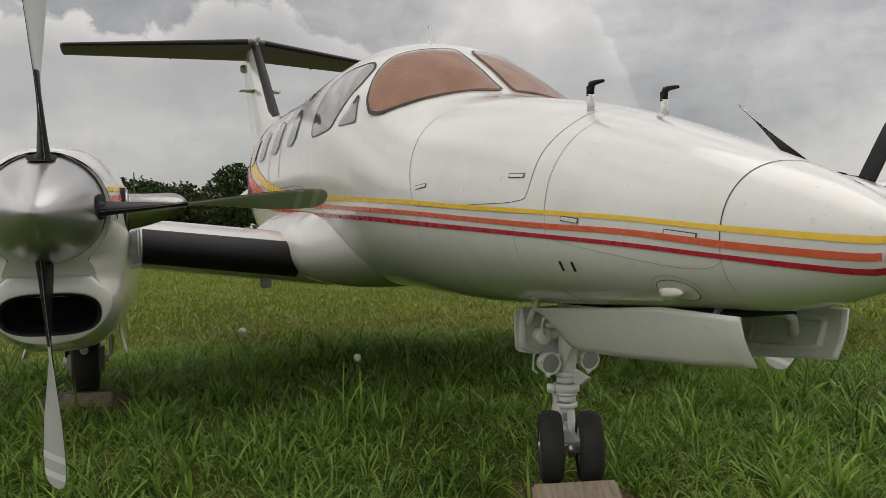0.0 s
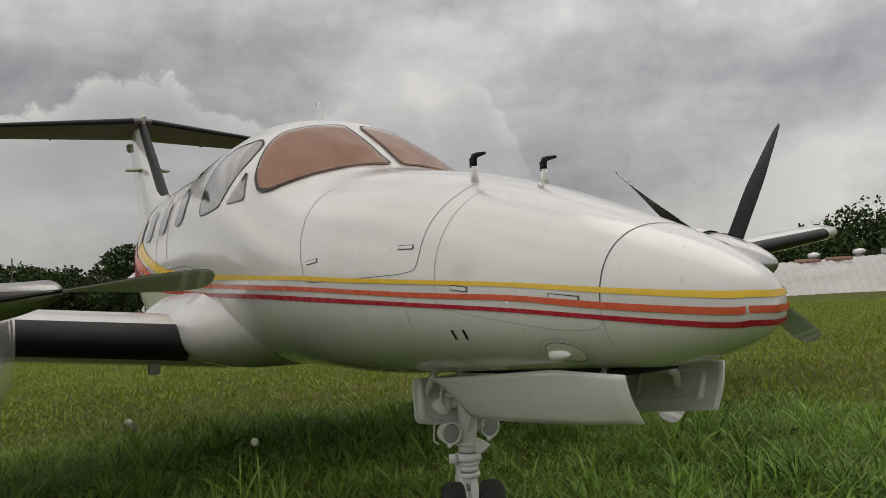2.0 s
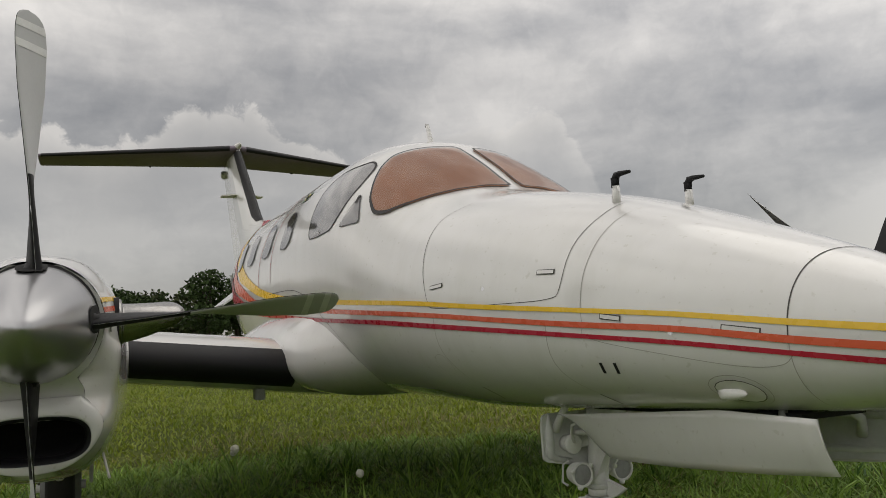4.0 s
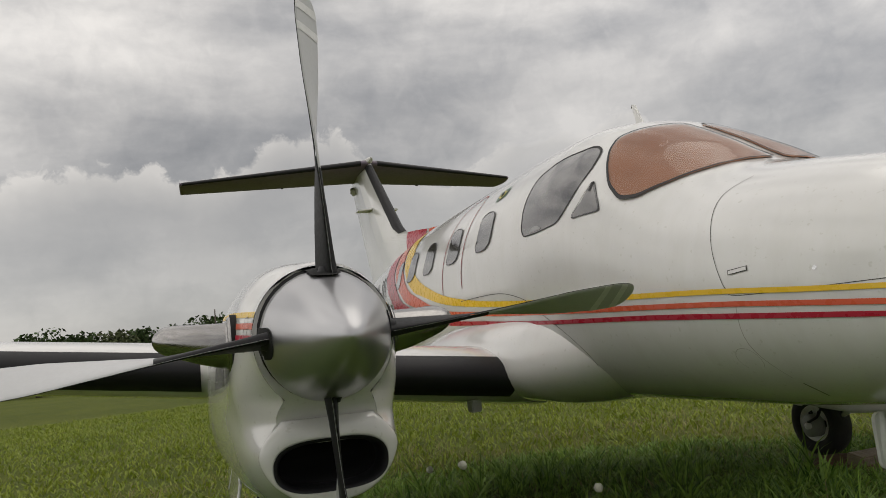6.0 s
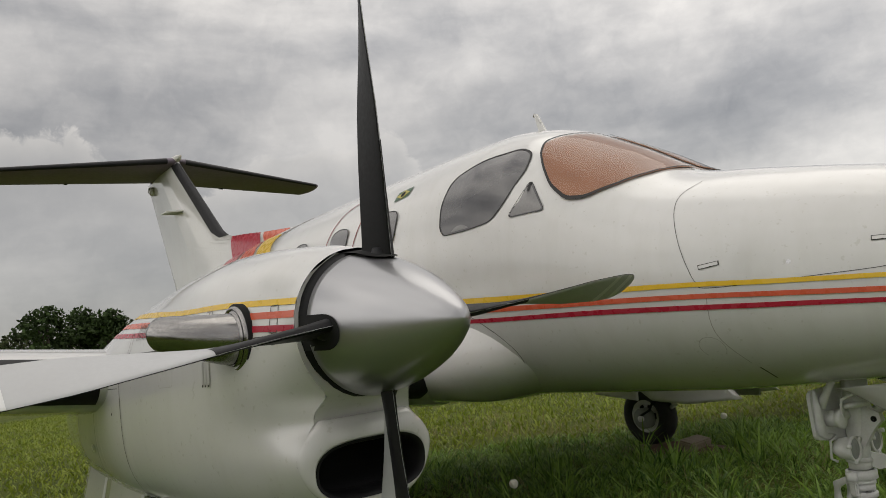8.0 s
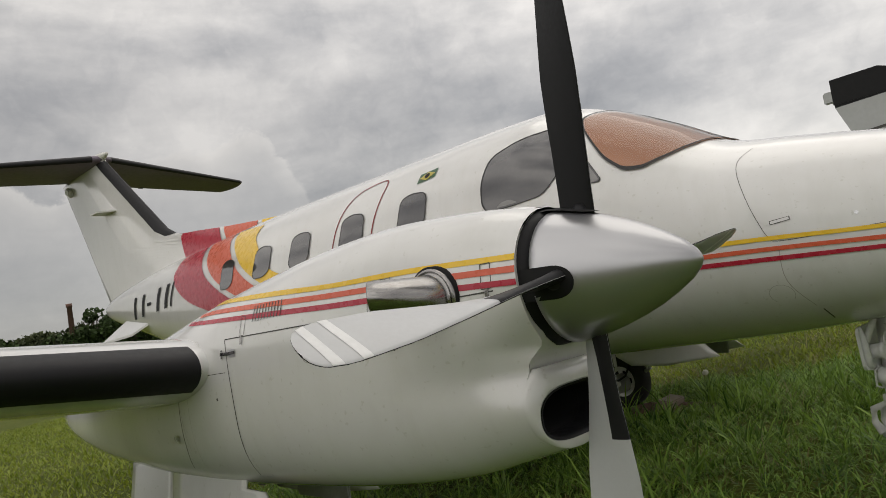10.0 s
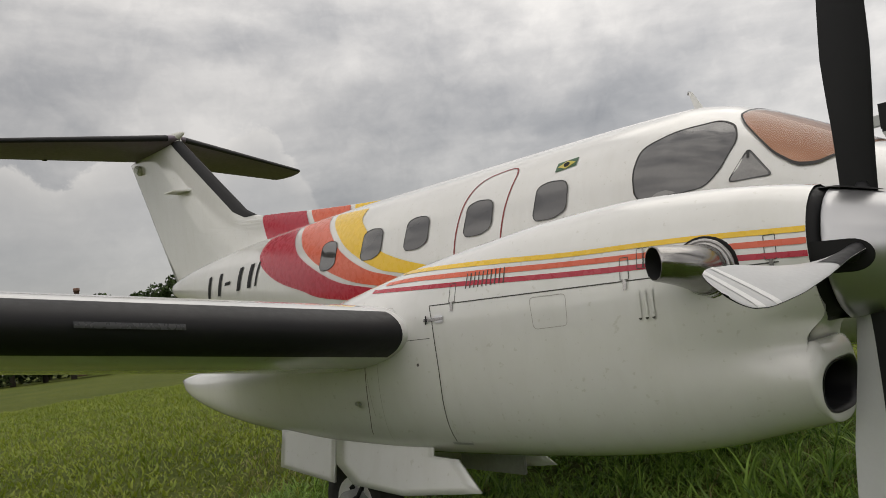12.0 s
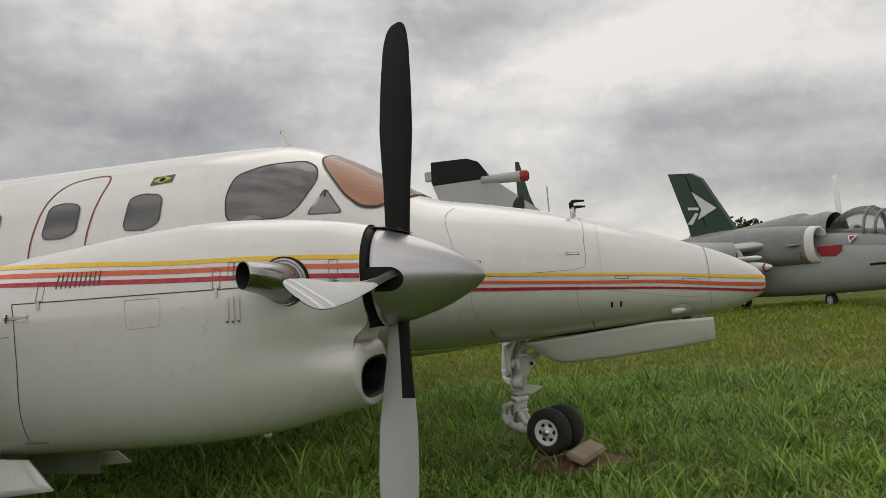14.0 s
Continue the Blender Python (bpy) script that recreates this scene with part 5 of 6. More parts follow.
    # black slab in the belly that stands for the shade of the open bay
    block("wheel_bay", (1.1, 0.3, 0.02), (-1.1, 0, 0.953), VOID, fuselage, 0.0, (0, -2.5, 0), label="black slab for the shade in the open nose wheel bay")
    # door carried by the leg, across behind it
    def behind(u, v, w):
        return Vector((-1.9 + w - 0.05 * abs(u), u, v))
    o = rounded([(-0.272, 0.882), (0.272, 0.882), (0.268, 0.66), (0.1, 0.63), (-0.1, 0.63), (-0.268, 0.66)], 0.18, 4)
    door = plate("leg_door", [tuple(p) for p in o], LINER, plane, 0.016, behind, "pale grey door carried behind the nose leg")
    for s in (-1, 1):
        tube("door_bead", [behind(s * 0.235, z, 0.012) for z in (0.88, 0.8, 0.72, 0.69)] + [behind(s * 0.2, 0.668, 0.012), behind(s * 0.12, 0.66, 0.012)], [0.006, 0.02, 0.024, 0.022, 0.016, 0.006], LINER, door, segs=10)


nose_gear()


def curved_door(name, s, front, rear, top, low, splay, label):
    """A gear door hanging from a belly edge; top(x), low(x): heights of its edges; front, rear: x at its top and foot."""
    def skin(k, f, inset):
        x = front[0] + (front[1] - front[0]) * f
        x += (rear - x) * k
        z = top(x) + (low(x) - top(x)) * f
        return Vector((x, s * (0.255 + splay * f + 0.014 * math.sin(math.pi * f) - inset), z))
    loop = []
    for k in range(25):
        loop.append([skin(k / 24, j / 8, 0) for j in range(9)] + [skin(k / 24, j / 8, 0.012) for j in range(8, -1, -1)])
    door = sheet(name, loop, WHITE, plane, close_v=True, caps=(True, True), label=label)
    liner = [[skin(0.012 + 0.8 * k / 24, 0.03 + 0.93 * j / 8, 0.016) for j in range(9)] for k in range(25)]
    inner = sheet("door_liner", liner, LINER, door, label="pale grey pressed liner")
    for k0, k1 in ((0.06, 0.3), (0.36, 0.62)):
        o = rounded([(k0, 0.22), (k1, 0.22), (k1, 0.8), (k0, 0.8)], 0.25, 4)
        o = o + [o[0]]
        tube("pressed_bead", [skin(p[0], p[1], 0.018) for p in o], 0.012, LINER, inner, segs=8, caps=False)
    return door


for s in (-1, 1):
    door = curved_door("nose_gear_door", s, (-0.42, -0.412), -1.79,
                       lambda x: np.interp(-x, [0.42, 0.8, 1.79], [0.992, 0.989, 0.89]),
                       lambda x: np.interp(-x, [0.41, 0.68, 1.12, 1.42, 1.5, 1.55, 1.79], [0.82, 0.786, 0.745, 0.727, 0.728, 0.745, 0.883]), -0.065, "white curved nose gear door hanging open")
    tube("door_hinge", [(-0.62, s * 0.215, 0.88), (-0.6, s * 0.19, 0.94), (-0.64, s * 0.13, 0.99)], [0.02, 0.016, 0.014], LINER, door)


def main_gear(s):
    y = s * NAC_Y
    leg = tube("main_gear_leg", [(-4.75, y, 0.95), (-4.82, y, 0.6), (-4.9, y, 0.42), (-4.98, y, 0.3)], [0.07, 0.065, 0.055, 0.05], GEAR, plane, segs=16, label="white main gear leg")
    wheel("tyre", (-5.0, y, 0.315), 0.285, 0.19, leg)
    tube("torque_link", [(-4.8, y, 0.55), (-4.68, y, 0.42), (-4.85, y, 0.34)], [0.02, 0.03, 0.02], GEAR, leg)
    revolve("brake_drum", [(-0.13, 0.02), (-0.13, 0.1), (0.13, 0.1), (0.13, 0.02)], GREY_IN, leg, axis="Y", at=(-5.0, y, 0.3), segs=20)
    tube("brake_hose", [(-4.85, y - 0.08, 0.5), (-4.9, y - 0.13, 0.38), (-5.0, y - 0.14, 0.33)], 0.012, BLACK, leg, segs=8)
    tube("axle", [(-5.0, y - 0.16, 0.3), (-5.0, y + 0.16, 0.3)], 0.03, GEAR, leg)
    for f in (-1, 1):
        for outline in ([(-5.45, 0.775), (-4.91, 0.775), (-4.87, 0.5), (-5.42, 0.56)], [(-4.9, 0.785), (-4.1, 0.795), (-4.1, 0.665), (-3.93, 0.655), (-3.77, 0.515), (-4.3, 0.47), (-4.7, 0.5), (-4.87, 0.6)]):
            def hang(u, v, w, f=f):
                return Vector((u, y + f * (0.235 + 0.26 * (0.78 - v) + w), v))
            n = len(outline)
            line = [Vector(p) for i in range(n) for p in (Vector(outline[i]).lerp(Vector(outline[(i + 1) % n]), t) for t in (0, 0.25, 0.5, 0.75))]
            c = sum(line, Vector((0, 0))) / len(line)
            rings = [[hang(*(c + (p - c) * q), 0.0) for p in line] for q in (0.01, 0.5, 0.8, 1.0)]
            back = [[p - Vector((0, f * 0.014, 0)) for p in r] for r in reversed(rings)]
            sheet("main_gear_door", rings + back, WHITE, plane, close_v=True, label="white main gear door hanging open")
    block("front_gear_door", (0.46, 0.02, 0.2), (-4.12, y + 0.2, 0.585), GREY_IN, plane, 0.008, (0, 2, 0), label="grey inner gear door panel")
    # flat black slab in place of the shaded main wheel bay
    block("gear_bay", (1.0, 0.4, 0.03), (-4.75, y, 0.705), VOID, plane, 0.0, label="black slab for the shade in the open main wheel bay")


for s in (-1, 1):
    main_gear(s)

# ---------------------------------------------------------------- on the ground near the wheels


def chock(at, size, turn, label):
    ob = block("wheel_chock", size, (0, 0, 0), WOOD, None, 0.012, label=label)
    ob.matrix_basis = pose(*at, *turn)
    tagged(ob, category="wheel chock", group="wheel chocks")
    return ob


chock((-1.385, -0.25, 0.085), (0.15, 0.39, 0.05), (3, 22, -22), "weathered wooden chock before the nose wheels")
chock((-4.5, 2.36, 0.06), (0.16, 0.34, 0.1), (0, 12, 4), "weathered wooden chock before the main wheel")
chock((-4.5, -2.38, 0.06), (0.16, 0.34, 0.1), (0, 12, -6), "weathered wooden chock before the main wheel")


def dirt_patch(at, rx, ry, seed, lift=0.02):
    rows = []
    for f in (0.02, 0.35, 0.7, 1.0):
        row = []
        for k in range(28):
            a = 2 * math.pi * k / 28
            r = f * (1 + 0.25 * noise.noise(Vector((math.cos(a) * 1.3, math.sin(a) * 1.3, seed))))
            x, y = at[0] + rx * r * math.cos(a), at[1] + ry * r * math.sin(a)
            row.append(Vector((x, y, ground_height(x, y) + lift * (1 - f) + (0.008 if f < 1 else -0.01))))
        rows.append(row)
    ob = sheet("bare_soil", rows, DIRT, None, close_v=True, label="patch of bare reddish soil in the grass")
    return tagged(ob, category="soil", kind="structure")


dirt_patch((-1.45, -0.15), 0.5, 0.36, 1.0, 0.075)
dirt_patch((-4.75, 2.4), 0.75, 0.45, 2.0, 0.09)
dirt_patch((-4.8, -2.4), 0.75, 0.45, 3.0, 0.09)


# ---------------------------------------------------------------- grass
def grass_material(name, base, tip, island):
    m = bpy.data.materials.new(name)
    m.use_nodes = True
    n, l = m.node_tree.nodes, m.node_tree.links
    p = n["Principled BSDF"]
    p.inputs["Roughness"].default_value, p.inputs["Specular IOR Level"].default_value = 0.5, 0.35
    g, co = n.new("ShaderNodeNewGeometry"), n.new("ShaderNodeTexCoord")
    t = n.new("ShaderNodeTexNoise")
    t.inputs["Scale"].default_value, t.inputs["Detail"].default_value = 0.7, 3
    l.new(co.outputs["Object"], t.inputs["Vector"])
    a = n.new("ShaderNodeMath")
    a.operation = "MULTIPLY_ADD"
    a.inputs[1].default_value = 0.55
    l.new(g.outputs["Random Per Island"], a.inputs[0])
    b = n.new("ShaderNodeMath")
    b.operation = "MULTIPLY"
    b.inputs[1].default_value = 0.6
    l.new(t.outputs[0], b.inputs[0]), l.new(b.outputs[0], a.inputs[2])
    r = n.new("ShaderNodeValToRGB")
    r.color_ramp.elements[0].position, r.color_ramp.elements[1].position = 0.28, 0.8
    r.color_ramp.elements[0].color, r.color_ramp.elements[1].color = (*base, 1), (*tip, 1)
    l.new(a.outputs[0], r.inputs[0]), l.new(r.outputs[0], p.inputs["Base Color"])
    tr, mx, out = n.new("ShaderNodeBsdfTranslucent"), n.new("ShaderNodeMixShader"), n["Material Output"]
    mx.inputs[0].default_value = 0.3
    l.new(r.outputs[0], tr.inputs[0])
    l.new(p.outputs[0], mx.inputs[1]), l.new(tr.outputs[0], mx.inputs[2]), l.new(mx.outputs[0], out.inputs[0])
    return m


GRASS = grass_material("grass_blades", (0.044, 0.110, 0.014), (0.30, 0.455, 0.078), 0.4)
MEADOW = grass_material("meadow_blades", (0.148, 0.208, 0.019), (0.285, 0.335, 0.045), 0.4)
DRY = grass_material("dry_grass_blades", (0.22, 0.19, 0.075), (0.40, 0.34, 0.16), 0.4)


def grass(name, count, centre, spread, height, width, mat, label, keep=lambda x, y: True, power=0.5, tuft=1, lean=0.6):
    """Arching blades of grass in one mesh, gathered in tufts whose blades lean outwards."""
    roots = max(count // tuft, 1)
    u, a = rng.random(roots), rng.random(roots) * 2 * np.pi
    rad = spread * u**power
    x, y = centre[0] + rad * np.cos(a), centre[1] + rad * np.sin(a)
    ok = np.array([keep(i, j) for i, j in zip(x, y)])
    x, y = x[ok], y[ok]
    clump = np.array([noise.noise(Vector((i * 1.1, j * 1.1, 9.0))) + 0.5 * noise.noise(Vector((i * 4.0, j * 4.0, 5.0))) for i, j in zip(x, y)])
    z = np.array([ground_height(i, j) for i, j in zip(x, y)]) - 0.01
    grow = np.repeat((1 + 0.7 * clump) * (0.75 + 0.5 * rng.random(len(x))), tuft)
    x, y, z = np.repeat(x, tuft), np.repeat(y, tuft), np.repeat(z, tuft)
    n = len(x)
    d = rng.random(n) * 2 * np.pi
    x, y = x + np.cos(d) * 0.018 * rng.random(n), y + np.sin(d) * 0.018 * rng.random(n)
    d += rng.normal(size=n) * 0.5
    h = np.maximum(height * (0.4 + 0.8 * rng.random(n)) * grow, 0.02)
    w = width * (0.6 + 0.7 * rng.random(n))
    tilt = lean * (0.25 + 1.1 * rng.random(n))
    curl = 0.3 + 1.5 * rng.random(n) * lean
    ca, sa = np.cos(d), np.sin(d)
    twist = rng.normal(size=n) * 0.6
    tw, ts = np.cos(d + 1.571 + twist), np.sin(d + 1.571 + twist)
    v = np.empty((n, 7, 3))
    px, pz = np.zeros(n), np.zeros(n)
    for k, wide in enumerate((0.75, 1.0, 0.8, 0.0)):
        if k:
            ang = tilt + curl * (k - 1) / 2.0
            px, pz = px + h * 0.36 * np.sin(ang), pz + h * 0.36 * np.cos(ang)
        cx, cy, cz = x + ca * px, y + sa * px, z + np.maximum(pz, 0.0 if k == 0 else 0.012)
        if k < 3:
            v[:, 2 * k] = np.stack([cx - tw * w * wide, cy - ts * w * wide, cz], 1)
            v[:, 2 * k + 1] = np.stack([cx + tw * w * wide, cy + ts * w * wide, cz], 1)
        else:
            v[:, 6] = np.stack([cx, cy, cz], 1)
    base = (np.arange(n) * 7)[:, None]
    loops = np.concatenate([base + [0, 1, 3, 2], base + [2, 3, 5, 4], base + [4, 5, 6]], 1).ravel()
    me = bpy.data.meshes.new(name)
    me.vertices.add(n * 7)
    me.vertices.foreach_set("co", v.ravel())
    me.loops.add(n * 11)
    me.loops.foreach_set("vertex_index", loops.astype(np.int32))
    me.polygons.add(n * 3)
    me.polygons.foreach_set("loop_start", (np.arange(n)[:, None] * 11 + [0, 4, 8]).ravel().astype(np.int32))
    me.polygons.foreach_set("use_smooth", [True] * (n * 3))
    me.update(calc_edges=True)
    me.validate()
    ob = part(name, me, mat, None)
    return tagged(ob, label, "grass", kind="stuff")


def off_soil(x, y):
    return ((x + 1.42) / 0.36) ** 2 + ((y + 0.13) / 0.26) ** 2 > 1 and ((x + 4.65) / 0.5) ** 2 + ((abs(y) - 2.4) / 0.3) ** 2 > 1


grass("near_grass", 125000, (-2.0, -0.5), 5.4, 0.15, 0.0052, GRASS, "thick green grass with arching blades", off_soil, 0.5, 5, 0.75)
grass("tall_grass", 20000, (-1.6, -0.9), 5.0, 0.29, 0.0075, GRASS, "tall tufts of broad green grass", lambda x, y: off_soil(x, y) and noise.noise(Vector((x * 1.7, y * 1.7, 3.0))) > 0.1, 0.5, 9, 0.55)
grass("dry_grass", 32000, (-1.0, 0.5), 9.0, 0.15, 0.0028, DRY, "scattered dry straw-coloured blades", lambda x, y: off_soil(x, y) and noise.noise(Vector((x * 0.8, y * 0.8, 6.0))) > -0.1, 0.5, 2, 0.7)
grass("field_grass", 330000, (-7.0, 6.5), 25.0, 0.1, 0.012, MEADOW, "yellow-green meadow grass", lambda x, y: math.hypot(x + 2.0, y + 0.5) > 4.8, 0.5, 1, 0.5)


def seed_head(x, y, h):
    t = thing("dandelion_clock", "white dandelion seed head on a thin stalk in the grass", "wildflower", "dandelion seed heads", at=(x, y, 0))
    g = ground_height(x, y)
    tube("stalk", [(0, 0, g - 0.02), (0.01, 0.006, g + h * 0.6), (0.02, 0.0, h)], 0.0028, GRASS, t, segs=6)
    bm = bmesh.new()
    bmesh.ops.create_icosphere(bm, subdivisions=2, radius=0.028)
    for v in bm.verts:
        v.co *= 0.86 + 0.28 * rng.random()
    bmesh.ops.translate(bm, vec=(0.02, 0, h + 0.015), verts=bm.verts)
    part("seed_ball", bm, material("seed_fluff", (0.72, 0.70, 0.62), 0.9, vary=0.5, scale=30), t)


for x, y, h in ((-3.976, -1.351, 0.565), (-3.709, -0.589, 0.36), (-3.898, 1.97, 0.38), (-5.6, -1.1, 0.3)):
    seed_head(x, y, h)


# ---------------------------------------------------------------- trees and distance
LEAF = material("tree_leaves", (0.034, 0.058, 0.018), 0.7, vary=0.7, scale=0.6, dark=(0.055, 0.085, 0.024), island=0.45, spec=0.2)
LEAF_DRY = material("dull_tree_leaves", (0.070, 0.082, 0.035), 0.7, vary=0.7, scale=0.6, dark=(0.045, 0.06, 0.025), island=0.45, spec=0.2)
BARK = material("tree_bark", (0.085, 0.07, 0.055), 0.9, vary=0.7, scale=3, bump=0.4, bump_scale=12)


def leaf_cloud(blobs, per, size):
    """Small leaf quads gathered in clumps; blobs: centre and radii."""
    verts, faces = [], []
    for (cx, cy, cz), (rx, ry, rz) in blobs:
        v = rng.normal(size=(per, 3))
        v /= np.linalg.norm(v, axis=1)[:, None]
        v *= (0.55 + 0.5 * rng.random((per, 1)) ** 0.6)
        c = v * (rx, ry, rz) + (cx, cy, cz)
        a = rng.normal(size=(per, 3))
        b = rng.normal(size=(per, 3))
        a /= np.linalg.norm(a, axis=1)[:, None]
        b -= (a * b).sum(1)[:, None] * a
        b /= np.linalg.norm(b, axis=1)[:, None]
        s = size * (0.6 + 0.8 * rng.random((per, 1)))
        for p, i, j in zip(c, a * s, b * s * 0.6):
            k = len(verts)
            verts += [p - i, p - j, p + i, p + j]
            faces.append((k, k + 1, k + 2, k + 3))
    return verts, faces


def tree(az, dist, height, width, dry=False, sparse=1.0, label=""):
    x, y = -2 + dist * math.cos(radians(az)), -2 + dist * math.sin(radians(az))
    t = thing("tree", label or "dark green broad-crowned tree on the field's edge", "tree", "trees round the field", at=(x, y, 0))
    trunk_h = height * 0.5
    lean = rng.normal() * 0.4
    tube("trunk", [(0, 0, -0.4), (lean * 0.3, 0, trunk_h * 0.5), (lean, 0.2, trunk_h), (lean * 1.2, 0.2, height * 0.8)], [0.32, 0.24, 0.17, 0.05], BARK, t, segs=8)
    blobs = []
    for k in range(int(24 * sparse)):
        a, h = rng.random() * 2 * math.pi, rng.random()
        r = width * 0.5 * (0.3 + 0.6 * rng.random()) * math.sin(math.pi * (0.22 + 0.68 * h))
        c = (lean + r * math.cos(a), r * math.sin(a), height * (0.24 + 0.67 * h))
        q = width * (0.13 + 0.12 * rng.random())
        blobs.append((c, (q, q, q * 0.7)))
        if k % 3 == 0:
            tube("limb", [(lean * 0.8, 0.1, trunk_h * (0.6 + 0.4 * h)), tuple(np.array(c) * (0.6, 0.6, 1) + (lean * 0.3, 0, -0.2)), c], [0.11, 0.07, 0.02], BARK, t, segs=6)
    v, f = leaf_cloud(blobs, 120, dist * 0.0019 + 0.07)
    part("crown", mesh_of("crown", v, f, False), LEAF_DRY if dry else LEAF, t)


def elev(dist, deg):
    return 1.3 + dist * math.tan(radians(deg))


for az, el, dist, w, dry in ((182.5, 3.0, 100, 9, 0), (180.0, 3.9, 95, 9, 0), (178.4, 3.9, 100, 8, 0), (177.0, 3.4, 105, 9, 1), (175.5, 3.3, 110, 8, 0), (173.8, 3.9, 100, 6, 1), (172.4, 5.3, 90, 7, 0), (170.3, 4.8, 92, 6, 0), (168.5, 4.8, 90, 5.5, 0),
                            (167.5, 3.6, 110, 9, 1), (165.5, 3.2, 120, 10, 0), (163.5, 3.6, 115, 9, 1), (161.3, 4.2, 110, 8, 1), (162.3, 3.7, 92, 7, 0), (164.0, 3.5, 95, 8, 1), (166.0, 3.4, 92, 8, 0), (158.9, 4.3, 95, 7, 0), (156.5, 4.6, 96, 7, 1), (160.1, 5.4, 93, 5, 0), (157.6, 5.0, 93, 6, 0), (155.3, 6.1, 93, 7, 0), (153.6, 5.0, 95, 5, 0), (151.5, 4.8, 105, 8, 0), (148, 4.4, 110, 9, 0),
                            (184.5, 3.1, 105, 9, 0), (187, 2.9, 95, 9, 1), (189.5, 3.3, 90, 8, 0), (191.5, 3.5, 90, 8, 0),
                            (125, 2.4, 120, 9, 0), (123, 2.7, 115, 8, 0), (121, 3.0, 105, 9, 0), (119, 3.9, 95, 10, 0), (116.8, 4.2, 92, 11, 0), (114.5, 4.2, 95, 11, 0), (112, 4.0, 95, 10, 0), (109, 3.6, 100, 10, 1), (104, 3.0, 110, 10, 0), (98, 2.6, 120, 10, 0),
                            (84.5, 3.2, 70, 4, 1), (80.3, 4.4, 80, 7, 0), (78.5, 4.2, 82, 6, 0)):
    tree(az, dist, elev(dist, el), w * 1.1, bool(dry), 1.0)

for k in range(22):
    az_ = 205 + 115 * k / 21 + rng.normal() * 1.5
    d_ = 58 + 12 * rng.random()
    tree(az_, d_, 6.5 + 3 * rng.random(), 10, k % 4 == 0, 1.0)

# low wood all round the field
blobs = []
for k in range(420):
    a = k / 420 * 360 + rng.random()
    d = (100 if 146 < a < 200 else 125) + 25 * rng.random()
    h = (5.6 if 146 < a < 200 else 3.0) + 3.0 * noise.noise(Vector((math.cos(radians(a)) * 5, math.sin(radians(a)) * 5, 2))) + 1.5 * rng.random()
    blobs.append(((-2 + d * math.cos(radians(a)), -2 + d * math.sin(radians(a)), h * 0.45), (5.5, 5.5, max(h * 0.62, 1.0))))
v, f = leaf_cloud(blobs, 130, 0.42)
wood = part("distant_wood", mesh_of("distant_wood", v, f, False), LEAF_DRY, None)
tagged(wood, "low belt of mixed dull green woodland round the field", "woodland", kind="stuff")


# ---------------------------------------------------------------- corrugated roof beyond the field
ROOFING = material("weathered_roof_sheet", (0.50, 0.49, 0.47), 0.55, vary=0.8, scale=0.35, dark=(0.33, 0.31, 0.29))
RUST = material("rusty_roof_sheet", (0.24, 0.12, 0.08), 0.8, vary=0.7, scale=0.8, dark=(0.35, 0.25, 0.2))


def bearing(az, dist, z):
    return Vector((-2 + dist * math.cos(radians(az)), -2 + dist * math.sin(radians(az)), z))


def shed():
    t = thing("storage_shed", "long low shed with a curved corrugated metal roof", "shed")
    rows = []
    n = 420
    for i in range(n + 1):
        u = i / n
        wave = 0.05 * math.sin(u * 120 * math.pi)
        row = []
        for j in range(9):
            f = j / 8
            uu = u - 0.10 * f
            a, d = 131 - 34 * uu, 46 - 5 * uu
            ra, rd = 130 - 34 * uu, 66 - 14 * uu
            low, ridge = bearing(a, d, -0.15), bearing(ra, rd, 2.05 + 0.35 * uu)
            p = low.lerp(ridge, f)
            p.z = low.z + (ridge.z - low.z) * math.sin(f * math.pi / 2) + wave
            row.append(p)
        rows.append(row)
    sheet("roof", rows, ROOFING, t, label="grey corrugated metal roof with rust")
    for k in range(11):
        uu = 0.03 + 0.085 * k
        p = bearing(130 - 34 * uu, 66 - 14 * uu, 2.05 + 0.35 * uu)
        v = revolve("roof_vent", [(-0.2, 0.3), (0.22, 0.3), (0.22, 0.42), (0.42, 0.46), (0.56, 0.34), (0.62, 0.001)], ALU, t, axis="Z", at=p, segs=14, label="round metal roof vent")
    for uu, w in ((0.24, 0.5), (0.3, 0.3)):
        a, b = bearing(130 - 34 * uu - 0.5, 62 - 13 * uu, 2.03 + 0.3 * uu), bearing(130 - 34 * (uu + 0.05) - 0.5, 58 - 13 * uu, 1.95 + 0.3 * uu)
        tube("rust_patch", [a, b], [0.16, 0.12], RUST, t, segs=6)
    back = [[bearing(130 - 34 * (i / 20), 66 - 14 * (i / 20) + 0.3, z + (0.35 * i / 20 if z > 0 else 0)) for z in (-0.2, 2.0)] for i in range(21)]
    sheet("back_wall", back, ROOFING, t)


shed()

# ---------------------------------------------------------------- parked jets
JET_GREY = material("jet_dark_grey_paint", (0.25, 0.255, 0.255), 0.5, vary=0.6, scale=1.2, dark=(0.15, 0.15, 0.15))
JET_PALE = material("jet_pale_grey_paint", (0.42, 0.43, 0.43), 0.5, vary=0.6, scale=1.0, dark=(0.34, 0.345, 0.34))
JET_GREEN = material("jet_dark_green_paint", (0.014, 0.045, 0.028), 0.45, vary=0.5, scale=1.5, dark=(0.025, 0.06, 0.035))
JET_RED = material("jet_red_cover", (0.34, 0.025, 0.03), 0.6, vary=0.4, scale=5)
JET_WHITE = material("jet_white_paint", (0.75, 0.75, 0.74), 0.45, vary=0.3, scale=3)

